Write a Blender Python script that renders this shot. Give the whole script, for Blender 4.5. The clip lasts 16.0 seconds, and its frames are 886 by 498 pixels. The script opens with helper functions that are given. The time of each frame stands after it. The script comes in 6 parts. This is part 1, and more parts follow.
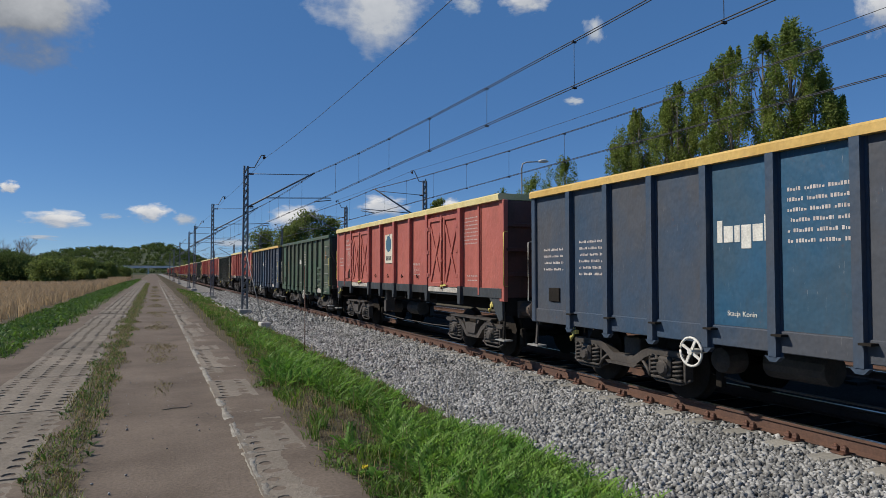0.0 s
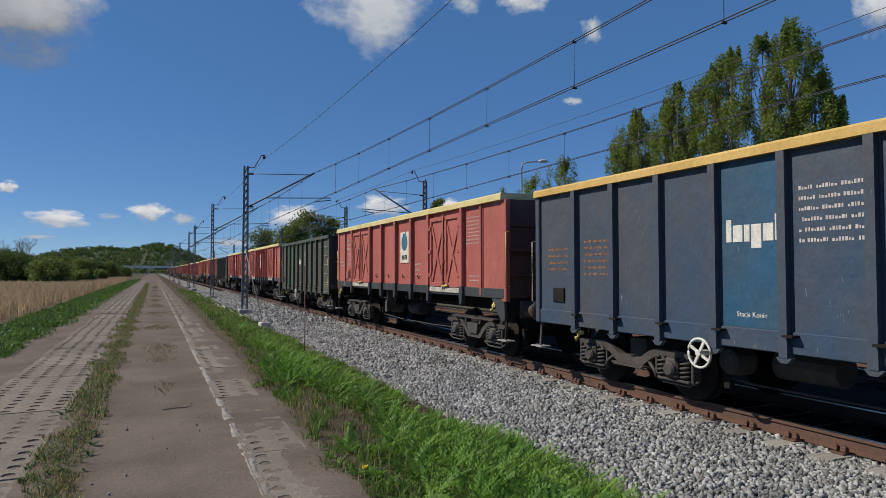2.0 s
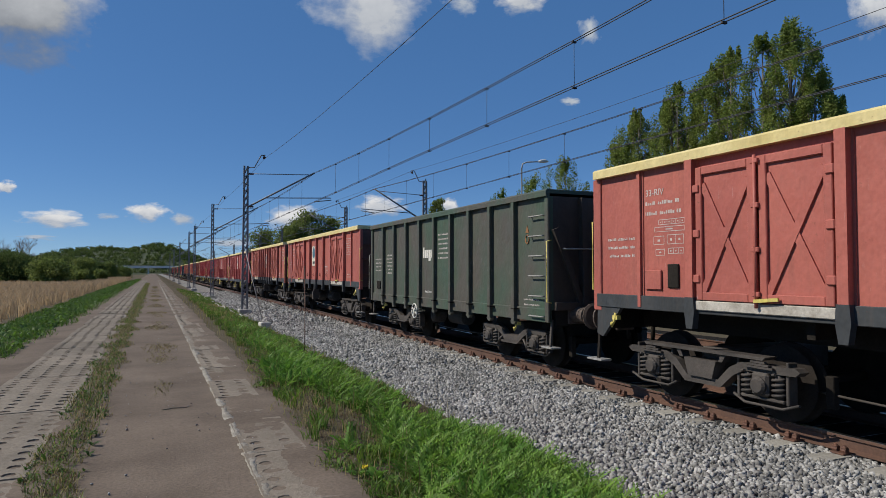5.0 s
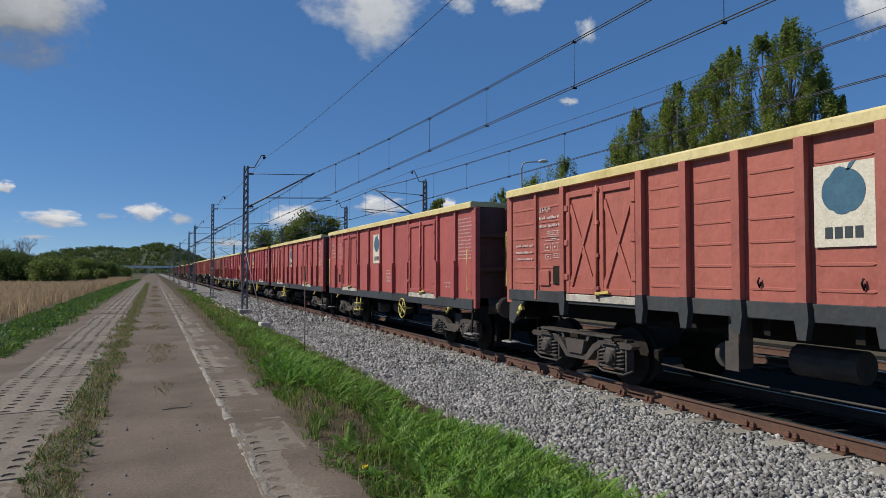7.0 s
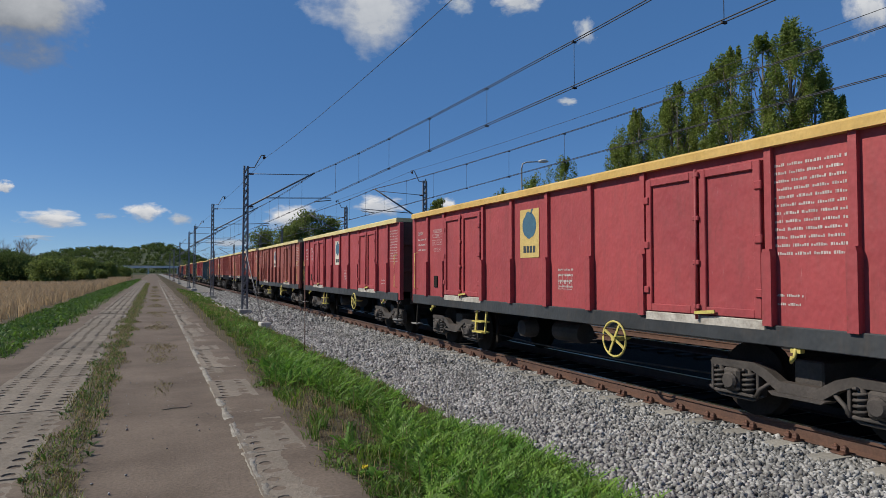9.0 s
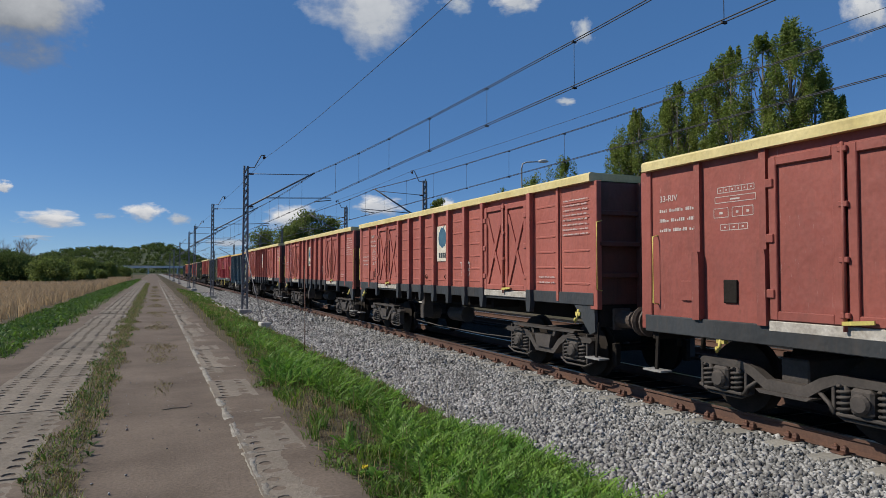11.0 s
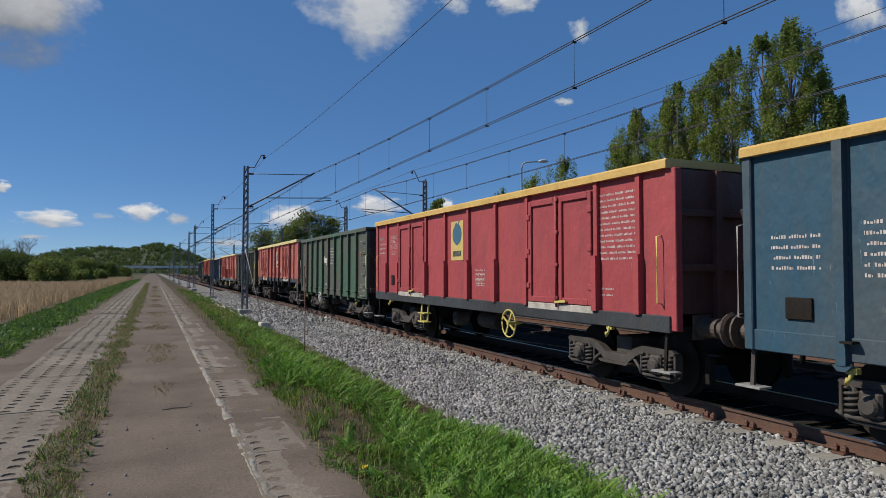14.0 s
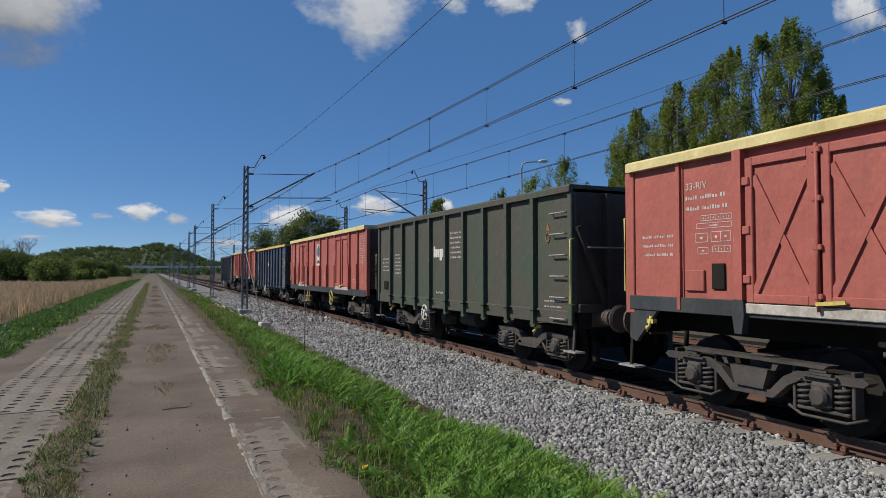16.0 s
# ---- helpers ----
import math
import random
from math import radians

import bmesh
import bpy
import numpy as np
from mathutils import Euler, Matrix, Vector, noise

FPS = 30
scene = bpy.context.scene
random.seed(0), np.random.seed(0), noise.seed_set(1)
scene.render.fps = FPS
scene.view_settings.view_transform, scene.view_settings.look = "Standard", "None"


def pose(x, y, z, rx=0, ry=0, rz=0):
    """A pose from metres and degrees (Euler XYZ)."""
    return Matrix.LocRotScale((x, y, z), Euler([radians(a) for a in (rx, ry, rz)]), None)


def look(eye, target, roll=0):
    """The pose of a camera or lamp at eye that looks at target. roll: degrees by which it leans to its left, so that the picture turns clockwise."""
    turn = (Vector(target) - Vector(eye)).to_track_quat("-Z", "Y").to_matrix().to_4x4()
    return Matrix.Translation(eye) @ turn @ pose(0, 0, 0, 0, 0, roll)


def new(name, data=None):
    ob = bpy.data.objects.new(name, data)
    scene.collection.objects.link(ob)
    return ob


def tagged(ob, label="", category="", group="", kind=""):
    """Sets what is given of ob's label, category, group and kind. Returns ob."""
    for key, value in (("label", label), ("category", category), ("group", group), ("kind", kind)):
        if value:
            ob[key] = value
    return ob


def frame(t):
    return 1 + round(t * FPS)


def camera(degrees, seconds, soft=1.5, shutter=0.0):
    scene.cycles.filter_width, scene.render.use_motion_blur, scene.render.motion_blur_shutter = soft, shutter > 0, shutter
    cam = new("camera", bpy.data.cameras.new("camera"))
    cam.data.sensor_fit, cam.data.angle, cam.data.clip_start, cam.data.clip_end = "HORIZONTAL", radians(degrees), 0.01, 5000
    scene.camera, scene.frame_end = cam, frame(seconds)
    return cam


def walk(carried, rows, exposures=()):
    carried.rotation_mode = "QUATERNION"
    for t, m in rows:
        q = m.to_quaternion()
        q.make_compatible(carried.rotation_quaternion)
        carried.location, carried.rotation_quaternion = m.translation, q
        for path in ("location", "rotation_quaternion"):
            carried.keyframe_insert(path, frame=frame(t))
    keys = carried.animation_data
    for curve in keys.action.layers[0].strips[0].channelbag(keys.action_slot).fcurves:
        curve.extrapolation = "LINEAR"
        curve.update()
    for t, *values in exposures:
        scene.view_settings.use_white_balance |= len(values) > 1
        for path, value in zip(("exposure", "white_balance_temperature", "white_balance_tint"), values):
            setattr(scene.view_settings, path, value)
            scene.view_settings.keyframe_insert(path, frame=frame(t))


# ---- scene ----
# The world: road surface at z = 0, track along +Y, camera on a tripod by the road.
cam = camera(68.4, 16.0, soft=0.75)
EYE = pose(0, 0, 1.75, 92.0, 0, -23.95)
walk(cam, [(0.0, EYE), (16.0, EYE)])

# ---- light ----
SUN_DIR = Vector((-0.78, 0.34, 0.72)).normalized()
world = bpy.data.worlds.new("world")
scene.world = world
world.use_nodes = True
wn = world.node_tree
sky = wn.nodes.new("ShaderNodeTexSky")
sky.sky_type = "NISHITA"
sky.sun_disc = False
sky.sun_elevation = math.asin(SUN_DIR.z)
sky.sun_rotation = math.atan2(SUN_DIR.x, SUN_DIR.y)
sky.altitude = 2000
sky.air_density, sky.dust_density, sky.ozone_density = 0.75, 0.0, 2.0
deep = wn.nodes.new("ShaderNodeHueSaturation")
deep.inputs["Saturation"].default_value = 1.12
wn.links.new(sky.outputs[0], deep.inputs["Color"])
tone = wn.nodes.new("ShaderNodeMix")
tone.data_type, tone.blend_type = "RGBA", "MULTIPLY"
tone.inputs[0].default_value, tone.inputs[7].default_value = 1.0, (0.92, 1.0, 1.05, 1)
wn.links.new(deep.outputs[0], tone.inputs[6])
even = wn.nodes.new("ShaderNodeMix")
even.data_type = "RGBA"
even.inputs[0].default_value, even.inputs[7].default_value = 0.55, (0.58, 1.70, 4.05, 1)
wn.links.new(tone.outputs[2], even.inputs[6])
wn.links.new(even.outputs[2], wn.nodes["Background"].inputs[0])
wn.nodes["Background"].inputs[1].default_value = 0.106
sun = new("sun", bpy.data.lights.new("sun", "SUN"))
sun.data.energy, sun.data.angle, sun.data.color = 4.6, radians(0.6), (1.0, 0.93, 0.81)
sun.matrix_basis = look((0, 0, 60), Vector((0, 0, 60)) - SUN_DIR)
scene.view_settings.exposure = 0.0

# ---- materials ----
MATS = {}


def nodes_of(name):
    m = bpy.data.materials.new(name)
    m.use_nodes = True
    nt = m.node_tree
    return m, nt, nt.nodes["Principled BSDF"]


def noise_node(nt, vec, scale, detail=4.0, rough=0.6):
    n = nt.nodes.new("ShaderNodeTexNoise")
    n.inputs["Scale"].default_value, n.inputs["Detail"].default_value, n.inputs["Roughness"].default_value = scale, detail, rough
    nt.links.new(vec, n.inputs["Vector"])
    return n.outputs["Fac"]


def mapped(nt, scale=(1, 1, 1)):
    tc = nt.nodes.new("ShaderNodeTexCoord")
    mp = nt.nodes.new("ShaderNodeMapping")
    mp.inputs["Scale"].default_value = scale
    nt.links.new(tc.outputs["Object"], mp.inputs["Vector"])
    return mp.outputs[0]


def ramp(nt, fac, lo, hi, a=(0, 0, 0), b=(1, 1, 1)):
    r = nt.nodes.new("ShaderNodeValToRGB")
    r.color_ramp.elements[0].position, r.color_ramp.elements[1].position = lo, hi
    r.color_ramp.elements[0].color, r.color_ramp.elements[1].color = (*a, 1), (*b, 1)
    nt.links.new(fac, r.inputs[0])
    return r.outputs[0]


def mix(nt, fac, a, b, mode="MIX"):
    m = nt.nodes.new("ShaderNodeMix")
    m.data_type, m.blend_type = "RGBA", mode
    for value, slot in ((fac, m.inputs[0]), (a, m.inputs[6]), (b, m.inputs[7])):
        if isinstance(value, bpy.types.NodeSocket):
            nt.links.new(value, slot)
        elif isinstance(value, (int, float)):
            slot.default_value = value
        else:
            slot.default_value = (*value, 1)
    return m.outputs[2]


def bump(nt, bsdf, height, strength, distance):
    b = nt.nodes.new("ShaderNodeBump")
    b.inputs["Strength"].default_value, b.inputs["Distance"].default_value = strength, distance
    nt.links.new(height, b.inputs["Height"])
    nt.links.new(b.outputs[0], bsdf.inputs["Normal"])


def surface(name, a, b, rough=0.8, big=1.0, fine=30.0, bumped=0.3, dist=0.01, metal=0.0, spec=0.4, island=0.0, objrand=0.0):
    """A plain surface: two colours by a coarse noise, darkened by a fine one, with fine relief."""
    if name in MATS:
        return MATS[name]
    m, nt, bsdf = nodes_of(name)
    v = mapped(nt)
    c = mix(nt, ramp(nt, noise_node(nt, v, big, 5), 0.32, 0.68), a, b)
    f = noise_node(nt, v, fine, 6)
    c = mix(nt, 1.0, c, ramp(nt, f, 0.25, 0.7, (0.72, 0.72, 0.72), (1.12, 1.12, 1.12)), "MULTIPLY")
    if island or objrand:
        src = nt.nodes.new("ShaderNodeNewGeometry").outputs["Random Per Island"] if island else nt.nodes.new("ShaderNodeObjectInfo").outputs["Random"]
        k = island or objrand
        c = mix(nt, 1.0, c, ramp(nt, src, 0, 1, (1 - k,) * 3, (1 + k,) * 3), "MULTIPLY")
    nt.links.new(c, bsdf.inputs["Base Color"])
    bsdf.inputs["Roughness"].default_value, bsdf.inputs["Metallic"].default_value = rough, metal
    bsdf.inputs["Specular IOR Level"].default_value = spec
    if bumped:
        bump(nt, bsdf, f, bumped, dist)
    MATS[name] = m
    return m


def wagon_paint(name, a, b, dirt=(0.06, 0.05, 0.045), scratch=(0.6, 0.58, 0.55), dirty=0.5, scratched=0.6, offset=0.0):
    """Weathered wagon paint: faded patches, run-down dirt and bright scratches from loading."""
    m, nt, bsdf = nodes_of(name)
    tc = nt.nodes.new("ShaderNodeTexCoord")

    def at(sx, sy, sz):
        mp = nt.nodes.new("ShaderNodeMapping")
        mp.inputs["Scale"].default_value, mp.inputs["Location"].default_value = (sx, sy, sz), (offset, offset * 1.7, 0)
        nt.links.new(tc.outputs["Object"], mp.inputs["Vector"])
        return mp.outputs[0]
    c = mix(nt, ramp(nt, noise_node(nt, at(1, 1, 0.7), 0.65, 7), 0.38, 0.60), a, b)
    grain = noise_node(nt, at(1, 1, 1), 22, 6)
    c = mix(nt, 1.0, c, ramp(nt, grain, 0.25, 0.75, (0.86,) * 3, (1.08,) * 3), "MULTIPLY")
    runs = noise_node(nt, at(7, 7, 0.5), 1.0, 5, 0.7)
    patches = noise_node(nt, at(1, 1, 1), 1.7, 7, 0.65)
    d = mix(nt, 1.0, ramp(nt, runs, 0.45, 0.75), ramp(nt, patches, 0.4, 0.65), "MULTIPLY")
    d = mix(nt, 1.0, d, (dirty,) * 3, "MULTIPLY")
    c = mix(nt, d, c, dirt)
    s = ramp(nt, noise_node(nt, at(30, 30, 4.0), 1.0, 5, 0.72), 0.640, 0.72)
    s = mix(nt, 1.0, s, ramp(nt, noise_node(nt, at(0.8, 0.8, 0.6), 1.0, 3), 0.43, 0.60), "MULTIPLY")
    s = mix(nt, 1.0, s, (scratched,) * 3, "MULTIPLY")
    c = mix(nt, s, c, scratch)
    rusty = mix(nt, 1.0, ramp(nt, noise_node(nt, at(1, 1, 1), 9.0, 4, 0.7), 0.64, 0.72), ramp(nt, noise_node(nt, at(1, 1, 1), 0.9, 3), 0.45, 0.62), "MULTIPLY")
    c = mix(nt, mix(nt, 1.0, rusty, (0.7,) * 3, "MULTIPLY"), c, (0.13, 0.055, 0.030))
    nt.links.new(c, bsdf.inputs["Base Color"])
    nt.links.new(ramp(nt, patches, 0.3, 0.7, (0.45,) * 3, (0.75,) * 3), bsdf.inputs["Roughness"])
    bsdf.inputs["Specular IOR Level"].default_value = 0.35
    dents = noise_node(nt, at(1, 1.4, 1), 2.2, 3)
    bump(nt, bsdf, dents, 0.5, 0.06)
    return m


# ---- mesh helpers ----
def mesh_of(name, bm, material):
    me = bpy.data.meshes.new(name)
    bmesh.ops.recalc_face_normals(bm, faces=bm.faces)
    bm.to_mesh(me)
    bm.free()
    me.materials.append(material)
    return me


def part(name, bm, material, parent, label=""):
    """Links a bmesh, or a mesh that is there already, as one mesh object under a thing or a part."""
    me = bm if isinstance(bm, bpy.types.Mesh) else mesh_of(name, bm, material)
    ob = new(name, me)
    ob.parent = parent
    if label:
        tagged(ob, label)
    return ob


def thing(name, label, category, group="", m=None, kind=""):
    ob = new(name)
    ob.empty_display_size = 0.2
    if m is not None:
        ob.matrix_basis = m
    return tagged(ob, label, category, group, kind)


def single(name, bm, material, label, category, group="", kind="", m=None):
    ob = new(name, bm if isinstance(bm, bpy.types.Mesh) else mesh_of(name, bm, material))
    if m is not None:
        ob.matrix_basis = m
    return tagged(ob, label, category, group, kind)


def box(bm, x0, x1, y0, y1, z0, z1, bevel=0.0):
    vs = [bm.verts.new((x, y, z)) for x in (x0, x1) for y in (y0, y1) for z in (z0, z1)]
    fs = [bm.faces.new([vs[i] for i in f]) for f in ((0, 1, 3, 2), (4, 6, 7, 5), (0, 4, 5, 1), (2, 3, 7, 6), (0, 2, 6, 4), (1, 5, 7, 3))]
    if bevel:
        bmesh.ops.bevel(bm, geom=list({e for f in fs for e in f.edges}), offset=bevel, segments=1, affect="EDGES")
    return bm


def beam(bm, p, q, w, h):
    """A square bar from p to q."""
    p, q = Vector(p), Vector(q)
    d = (q - p).normalized()
    side = d.cross(Vector((0, 0, 1)))
    side = side.normalized() if side.length > 1e-4 else Vector((1, 0, 0))
    up = side.cross(d).normalized()
    ends = [[bm.verts.new(e + side * (sx * w / 2) + up * (sz * h / 2)) for sx, sz in ((-1, -1), (1, -1), (1, 1), (-1, 1))] for e in (p, q)]
    for i in range(4):
        bm.faces.new((ends[0][i], ends[0][(i + 1) % 4], ends[1][(i + 1) % 4], ends[1][i]))
    bm.faces.new(ends[0][::-1])
    bm.faces.new(ends[1])
    return bm


def tube(bm, points, radii, seg=8, closed=False):
    """A round tube through the points; radii one number or one for each point."""
    pts = [Vector(p) for p in points]
    n = len(pts)
    radii = radii if isinstance(radii, (list, tuple)) else [radii] * n
    rings = []
    for i, p in enumerate(pts):
        a, b = (pts[i - 1], pts[(i + 1) % n]) if closed else (pts[max(i - 1, 0)], pts[min(i + 1, n - 1)])
        d = (b - a).normalized()
        u = d.cross(Vector((0, 0, 1)))
        u = u.normalized() if u.length > 1e-3 else Vector((1, 0, 0))
        w = u.cross(d)
        rings.append([bm.verts.new(p + (u * math.cos(k) + w * math.sin(k)) * radii[i]) for k in (2 * math.pi * j / seg for j in range(seg))])
    for i in range(n if closed else n - 1):
        r0, r1 = rings[i], rings[(i + 1) % n]
        for j in range(seg):
            f = bm.faces.new((r0[j], r0[(j + 1) % seg], r1[(j + 1) % seg], r1[j]))
            f.smooth = True
    if not closed:
        bm.faces.new(rings[0][::-1])
        bm.faces.new(rings[-1])
    return bm


def lathe_x(bm, profile, cx, cy, cz, seg=20):
    """A turned body round an axle along x: profile of (x, radius)."""
    return tube_x(bm, [(cx + x, r) for x, r in profile], cy, cz, seg)


def tube_x(bm, profile, cy, cz, seg):
    rings = [[bm.verts.new((x, cy + r * math.cos(2 * math.pi * j / seg), cz + r * math.sin(2 * math.pi * j / seg))) for j in range(seg)] for x, r in profile]
    for r0, r1 in zip(rings, rings[1:]):
        for j in range(seg):
            bm.faces.new((r0[j], r0[(j + 1) % seg], r1[(j + 1) % seg], r1[j]))
    bm.faces.new(rings[0][::-1])
    bm.faces.new(rings[-1])
    return bm


def lathe_y(bm, profile, cx, cz, seg=14):
    rings = [[bm.verts.new((cx + r * math.cos(2 * math.pi * j / seg), y, cz + r * math.sin(2 * math.pi * j / seg))) for j in range(seg)] for y, r in profile]
    for r0, r1 in zip(rings, rings[1:]):
        for j in range(seg):
            bm.faces.new((r0[j], r0[(j + 1) % seg], r1[(j + 1) % seg], r1[j]))
    bm.faces.new(rings[0][::-1])
    bm.faces.new(rings[-1])
    return bm


def prism(bm, outline, axis, a, b):
    """An outline of (u, w) pairs pushed from a to b along x ('x': u is y) or y ('y': u is x)."""
    def place(u, w, d):
        return (d, u, w) if axis == "x" else (u, d, w)
    r0, r1 = ([bm.verts.new(place(u, w, d)) for u, w in outline] for d in (a, b))
    n = len(outline)
    for i in range(n):
        bm.faces.new((r0[i], r0[(i + 1) % n], r1[(i + 1) % n], r1[i]))
    bm.faces.new(r0[::-1])
    bm.faces.new(r1)
    return bm


def fast_mesh(name, verts, faces, material, smooth=False):
    """A mesh from numpy arrays: verts (n, 3), faces (m, 3 or 4)."""
    me = bpy.data.meshes.new(name)
    n, k = faces.shape
    me.vertices.add(len(verts))
    me.vertices.foreach_set("co", np.ascontiguousarray(verts, dtype=np.float32).ravel())
    me.loops.add(n * k)
    me.loops.foreach_set("vertex_index", np.ascontiguousarray(faces, dtype=np.int32).ravel())
    me.polygons.add(n)
    me.polygons.foreach_set("loop_start", np.arange(0, n * k, k, dtype=np.int32))
    me.polygons.foreach_set("loop_total", np.full(n, k, dtype=np.int32))
    if smooth:
        me.polygons.foreach_set("use_smooth", np.ones(n, dtype=bool))
    me.update(calc_edges=True)
    me.validate()
    me.materials.append(material)
    return me


# ---- ground ----
TRACK, TRACK2, RAIL_TOP = 7.76, 12.75, -0.047
PROFILE = [(-900, -1.2), (-60, -1.2), (-9, -1.0), (-5.2, -0.55), (-3.4, -0.05), (-2.9, -0.02), (-0.95, -0.02), (1.38, -0.01), (1.7, 0.0), (2.3, -0.06),
           (3.2, -0.30), (4.2, -0.42), (16.6, -0.45), (17.6, -0.5), (60, -0.4), (900, 0.0)]


def ground_z(x):
    return float(np.interp(x, [p[0] for p in PROFILE], [p[1] for p in PROFILE]))


soil = surface("soil", (0.125, 0.098, 0.066), (0.080, 0.072, 0.042), 1.0, 0.35, 9, 0.6, 0.05, spec=0.1)
gravel = surface("ballast_bed", (0.26, 0.25, 0.23), (0.16, 0.155, 0.15), 0.95, 0.8, 14, 1.0, 0.06, spec=0.15)
sand = surface("packed_sand", (0.195, 0.154, 0.120), (0.118, 0.092, 0.071), 0.95, 0.7, 34, 0.45, 0.012, spec=0.15)
concrete = surface("worn_concrete", (0.255, 0.217, 0.172), (0.175, 0.148, 0.117), 0.92, 1.4, 30, 0.6, 0.02, spec=0.15, objrand=0.14)
pale_edge = surface("pale_kerb_concrete", (0.33, 0.305, 0.265), (0.20, 0.18, 0.15), 0.9, 5, 25, 0.8, 0.02, spec=0.15)


def build_ground():
    xs = [p[0] for p in PROFILE]
    xs = sorted(set(xs + list(np.arange(-8, 5, 0.5))))
    ys = [-60, -20, -5] + list(np.arange(0, 60, 2.0)) + [60, 80, 110, 150, 220, 320, 450, 700, 1100, 1800, 3000]
    v = np.array([(x, y, ground_z(x) + (0.02 * noise.noise((x * 0.7, y * 0.4, 0)) if -8 < x < 4 else 0)) for y in ys for x in xs])
    n = len(xs)
    f = np.array([(j * n + i, j * n + i + 1, (j + 1) * n + i + 1, (j + 1) * n + i) for j in range(len(ys) - 1) for i in range(n - 1)])
    single("ground", fast_mesh("ground", v, f, soil, True), None, "flat earthy ground with thin grass running to the hills", "ground", kind="structure")


build_ground()

# ---- track ----
rust = surface("rusty_rail", (0.13, 0.068, 0.046), (0.085, 0.048, 0.036), 0.75, 3, 40, 0.3, 0.004)
bright = surface("polished_steel", (0.45, 0.44, 0.43), (0.35, 0.34, 0.33), 0.3, 3, 40, 0.1, 0.002, metal=1.0)
sleeper_mat = surface("sleeper_concrete", (0.36, 0.34, 0.30), (0.25, 0.235, 0.21), 0.9, 2.5, 30, 0.5, 0.01, objrand=0.15)


def build_track(center):
    for side in (-1, 1):
        x = center + side * 0.755
        bm = bmesh.new()
        half = [(-0.075, -0.172), (0.075, -0.172), (0.075, -0.160), (0.012, -0.140), (0.012, -0.045), (0.036, -0.035), (0.036, -0.004),
                (-0.036, -0.004), (-0.036, -0.035), (-0.012, -0.045), (-0.012, -0.140), (-0.075, -0.160)]
        prism(bm, [(x + u, RAIL_TOP + w) for u, w in half], "y", -40, 700)
        rail = single("rail", bm, rust, "rusty steel rail on concrete sleepers", "rail", "rails of the line", "structure")
        bm = bmesh.new()
        box(bm, x - 0.030, x + 0.030, -40, 700, RAIL_TOP - 0.004, RAIL_TOP)
        part("running_surface", bm, bright, rail, "shiny worn running surface")


build_track(TRACK)
build_track(TRACK2)

# ---- wagons ----
SPEED = 18.304
GROUP = "open wagons of the freight train"
dark_sill = wagon_paint("dark_sill_paint", (0.045, 0.05, 0.055), (0.03, 0.033, 0.036), (0.09, 0.07, 0.055), (0.3, 0.29, 0.27), 0.6, 0.3)
bogie_mat = surface("bogie_grime", (0.080, 0.068, 0.060), (0.038, 0.033, 0.030), 0.7, 2.5, 30, 0.5, 0.01)
under_mat = surface("underframe_black", (0.028, 0.024, 0.021), (0.017, 0.015, 0.013), 0.9, 2, 30, 0.4, 0.01, spec=0.1)
tread_mat = surface("wheel_steel", (0.035, 0.029, 0.025), (0.022, 0.019, 0.017), 0.85, 6, 40, 0.2, 0.004, spec=0.1)
# End coats: coal grime, with the shade on the wagon ends darkened in too.
shaded_grimy_end = wagon_paint("rusty_grimed_shaded_end", (0.075, 0.055, 0.043), (0.045, 0.038, 0.034), (0.03, 0.026, 0.024), (0.22, 0.16, 0.12), 0.6, 0.25)
shaded_grimy_red_end = wagon_paint("grimed_shaded_red_end", (0.17, 0.056, 0.043), (0.085, 0.048, 0.040), (0.035, 0.029, 0.026), (0.25, 0.15, 0.12), 0.75, 0.25, offset=5.0)
coal = surface("coal_load", (0.02, 0.02, 0.021), (0.035, 0.034, 0.033), 0.7, 3, 12, 1.0, 0.08)
pale_yellow = wagon_paint("pale_yellow_paint", (0.56, 0.46, 0.19), (0.66, 0.56, 0.28), (0.2, 0.15, 0.09), dirty=0.35, scratched=0.15)
ochre = wagon_paint("ochre_yellow_paint", (0.52, 0.33, 0.09), (0.60, 0.40, 0.13), (0.2, 0.13, 0.07), dirty=0.35, scratched=0.15)
chalk = surface("white_lettering", (0.60, 0.55, 0.52), (0.40, 0.34, 0.32), 0.8, 5, 50, 0.0)
orange_ink = surface("orange_lettering", (0.32, 0.14, 0.05), (0.20, 0.10, 0.05), 0.8, 5, 50, 0.0)
cream = surface("cream_sign", (0.66, 0.62, 0.52), (0.54, 0.50, 0.40), 0.7, 5, 50, 0.0)
yellow_sign = surface("yellow_sign", (0.60, 0.45, 0.16), (0.50, 0.36, 0.12), 0.7, 5, 50, 0.0)
emblem = surface("blue_emblem", (0.035, 0.10, 0.17), (0.05, 0.14, 0.20), 0.7, 5, 50, 0.0)
sign_dark = surface("dark_lettering", (0.03, 0.045, 0.05), (0.04, 0.05, 0.06), 0.7, 5, 50, 0.0)
safety_yellow = surface("safety_yellow", (0.60, 0.50, 0.12), (0.48, 0.40, 0.12), 0.6, 8, 40, 0.1)
white_paint = surface("white_paint", (0.70, 0.68, 0.62), (0.55, 0.53, 0.48), 0.6, 8, 40, 0.1)
whitewash = surface("scraped_whitewash", (0.50, 0.47, 0.42), (0.30, 0.27, 0.23), 0.8, 6, 30, 0.2)
steel_grip = surface("grey_grip", (0.35, 0.34, 0.32), (0.22, 0.21, 0.20), 0.5, 6, 40, 0.1)
SHARED = {}


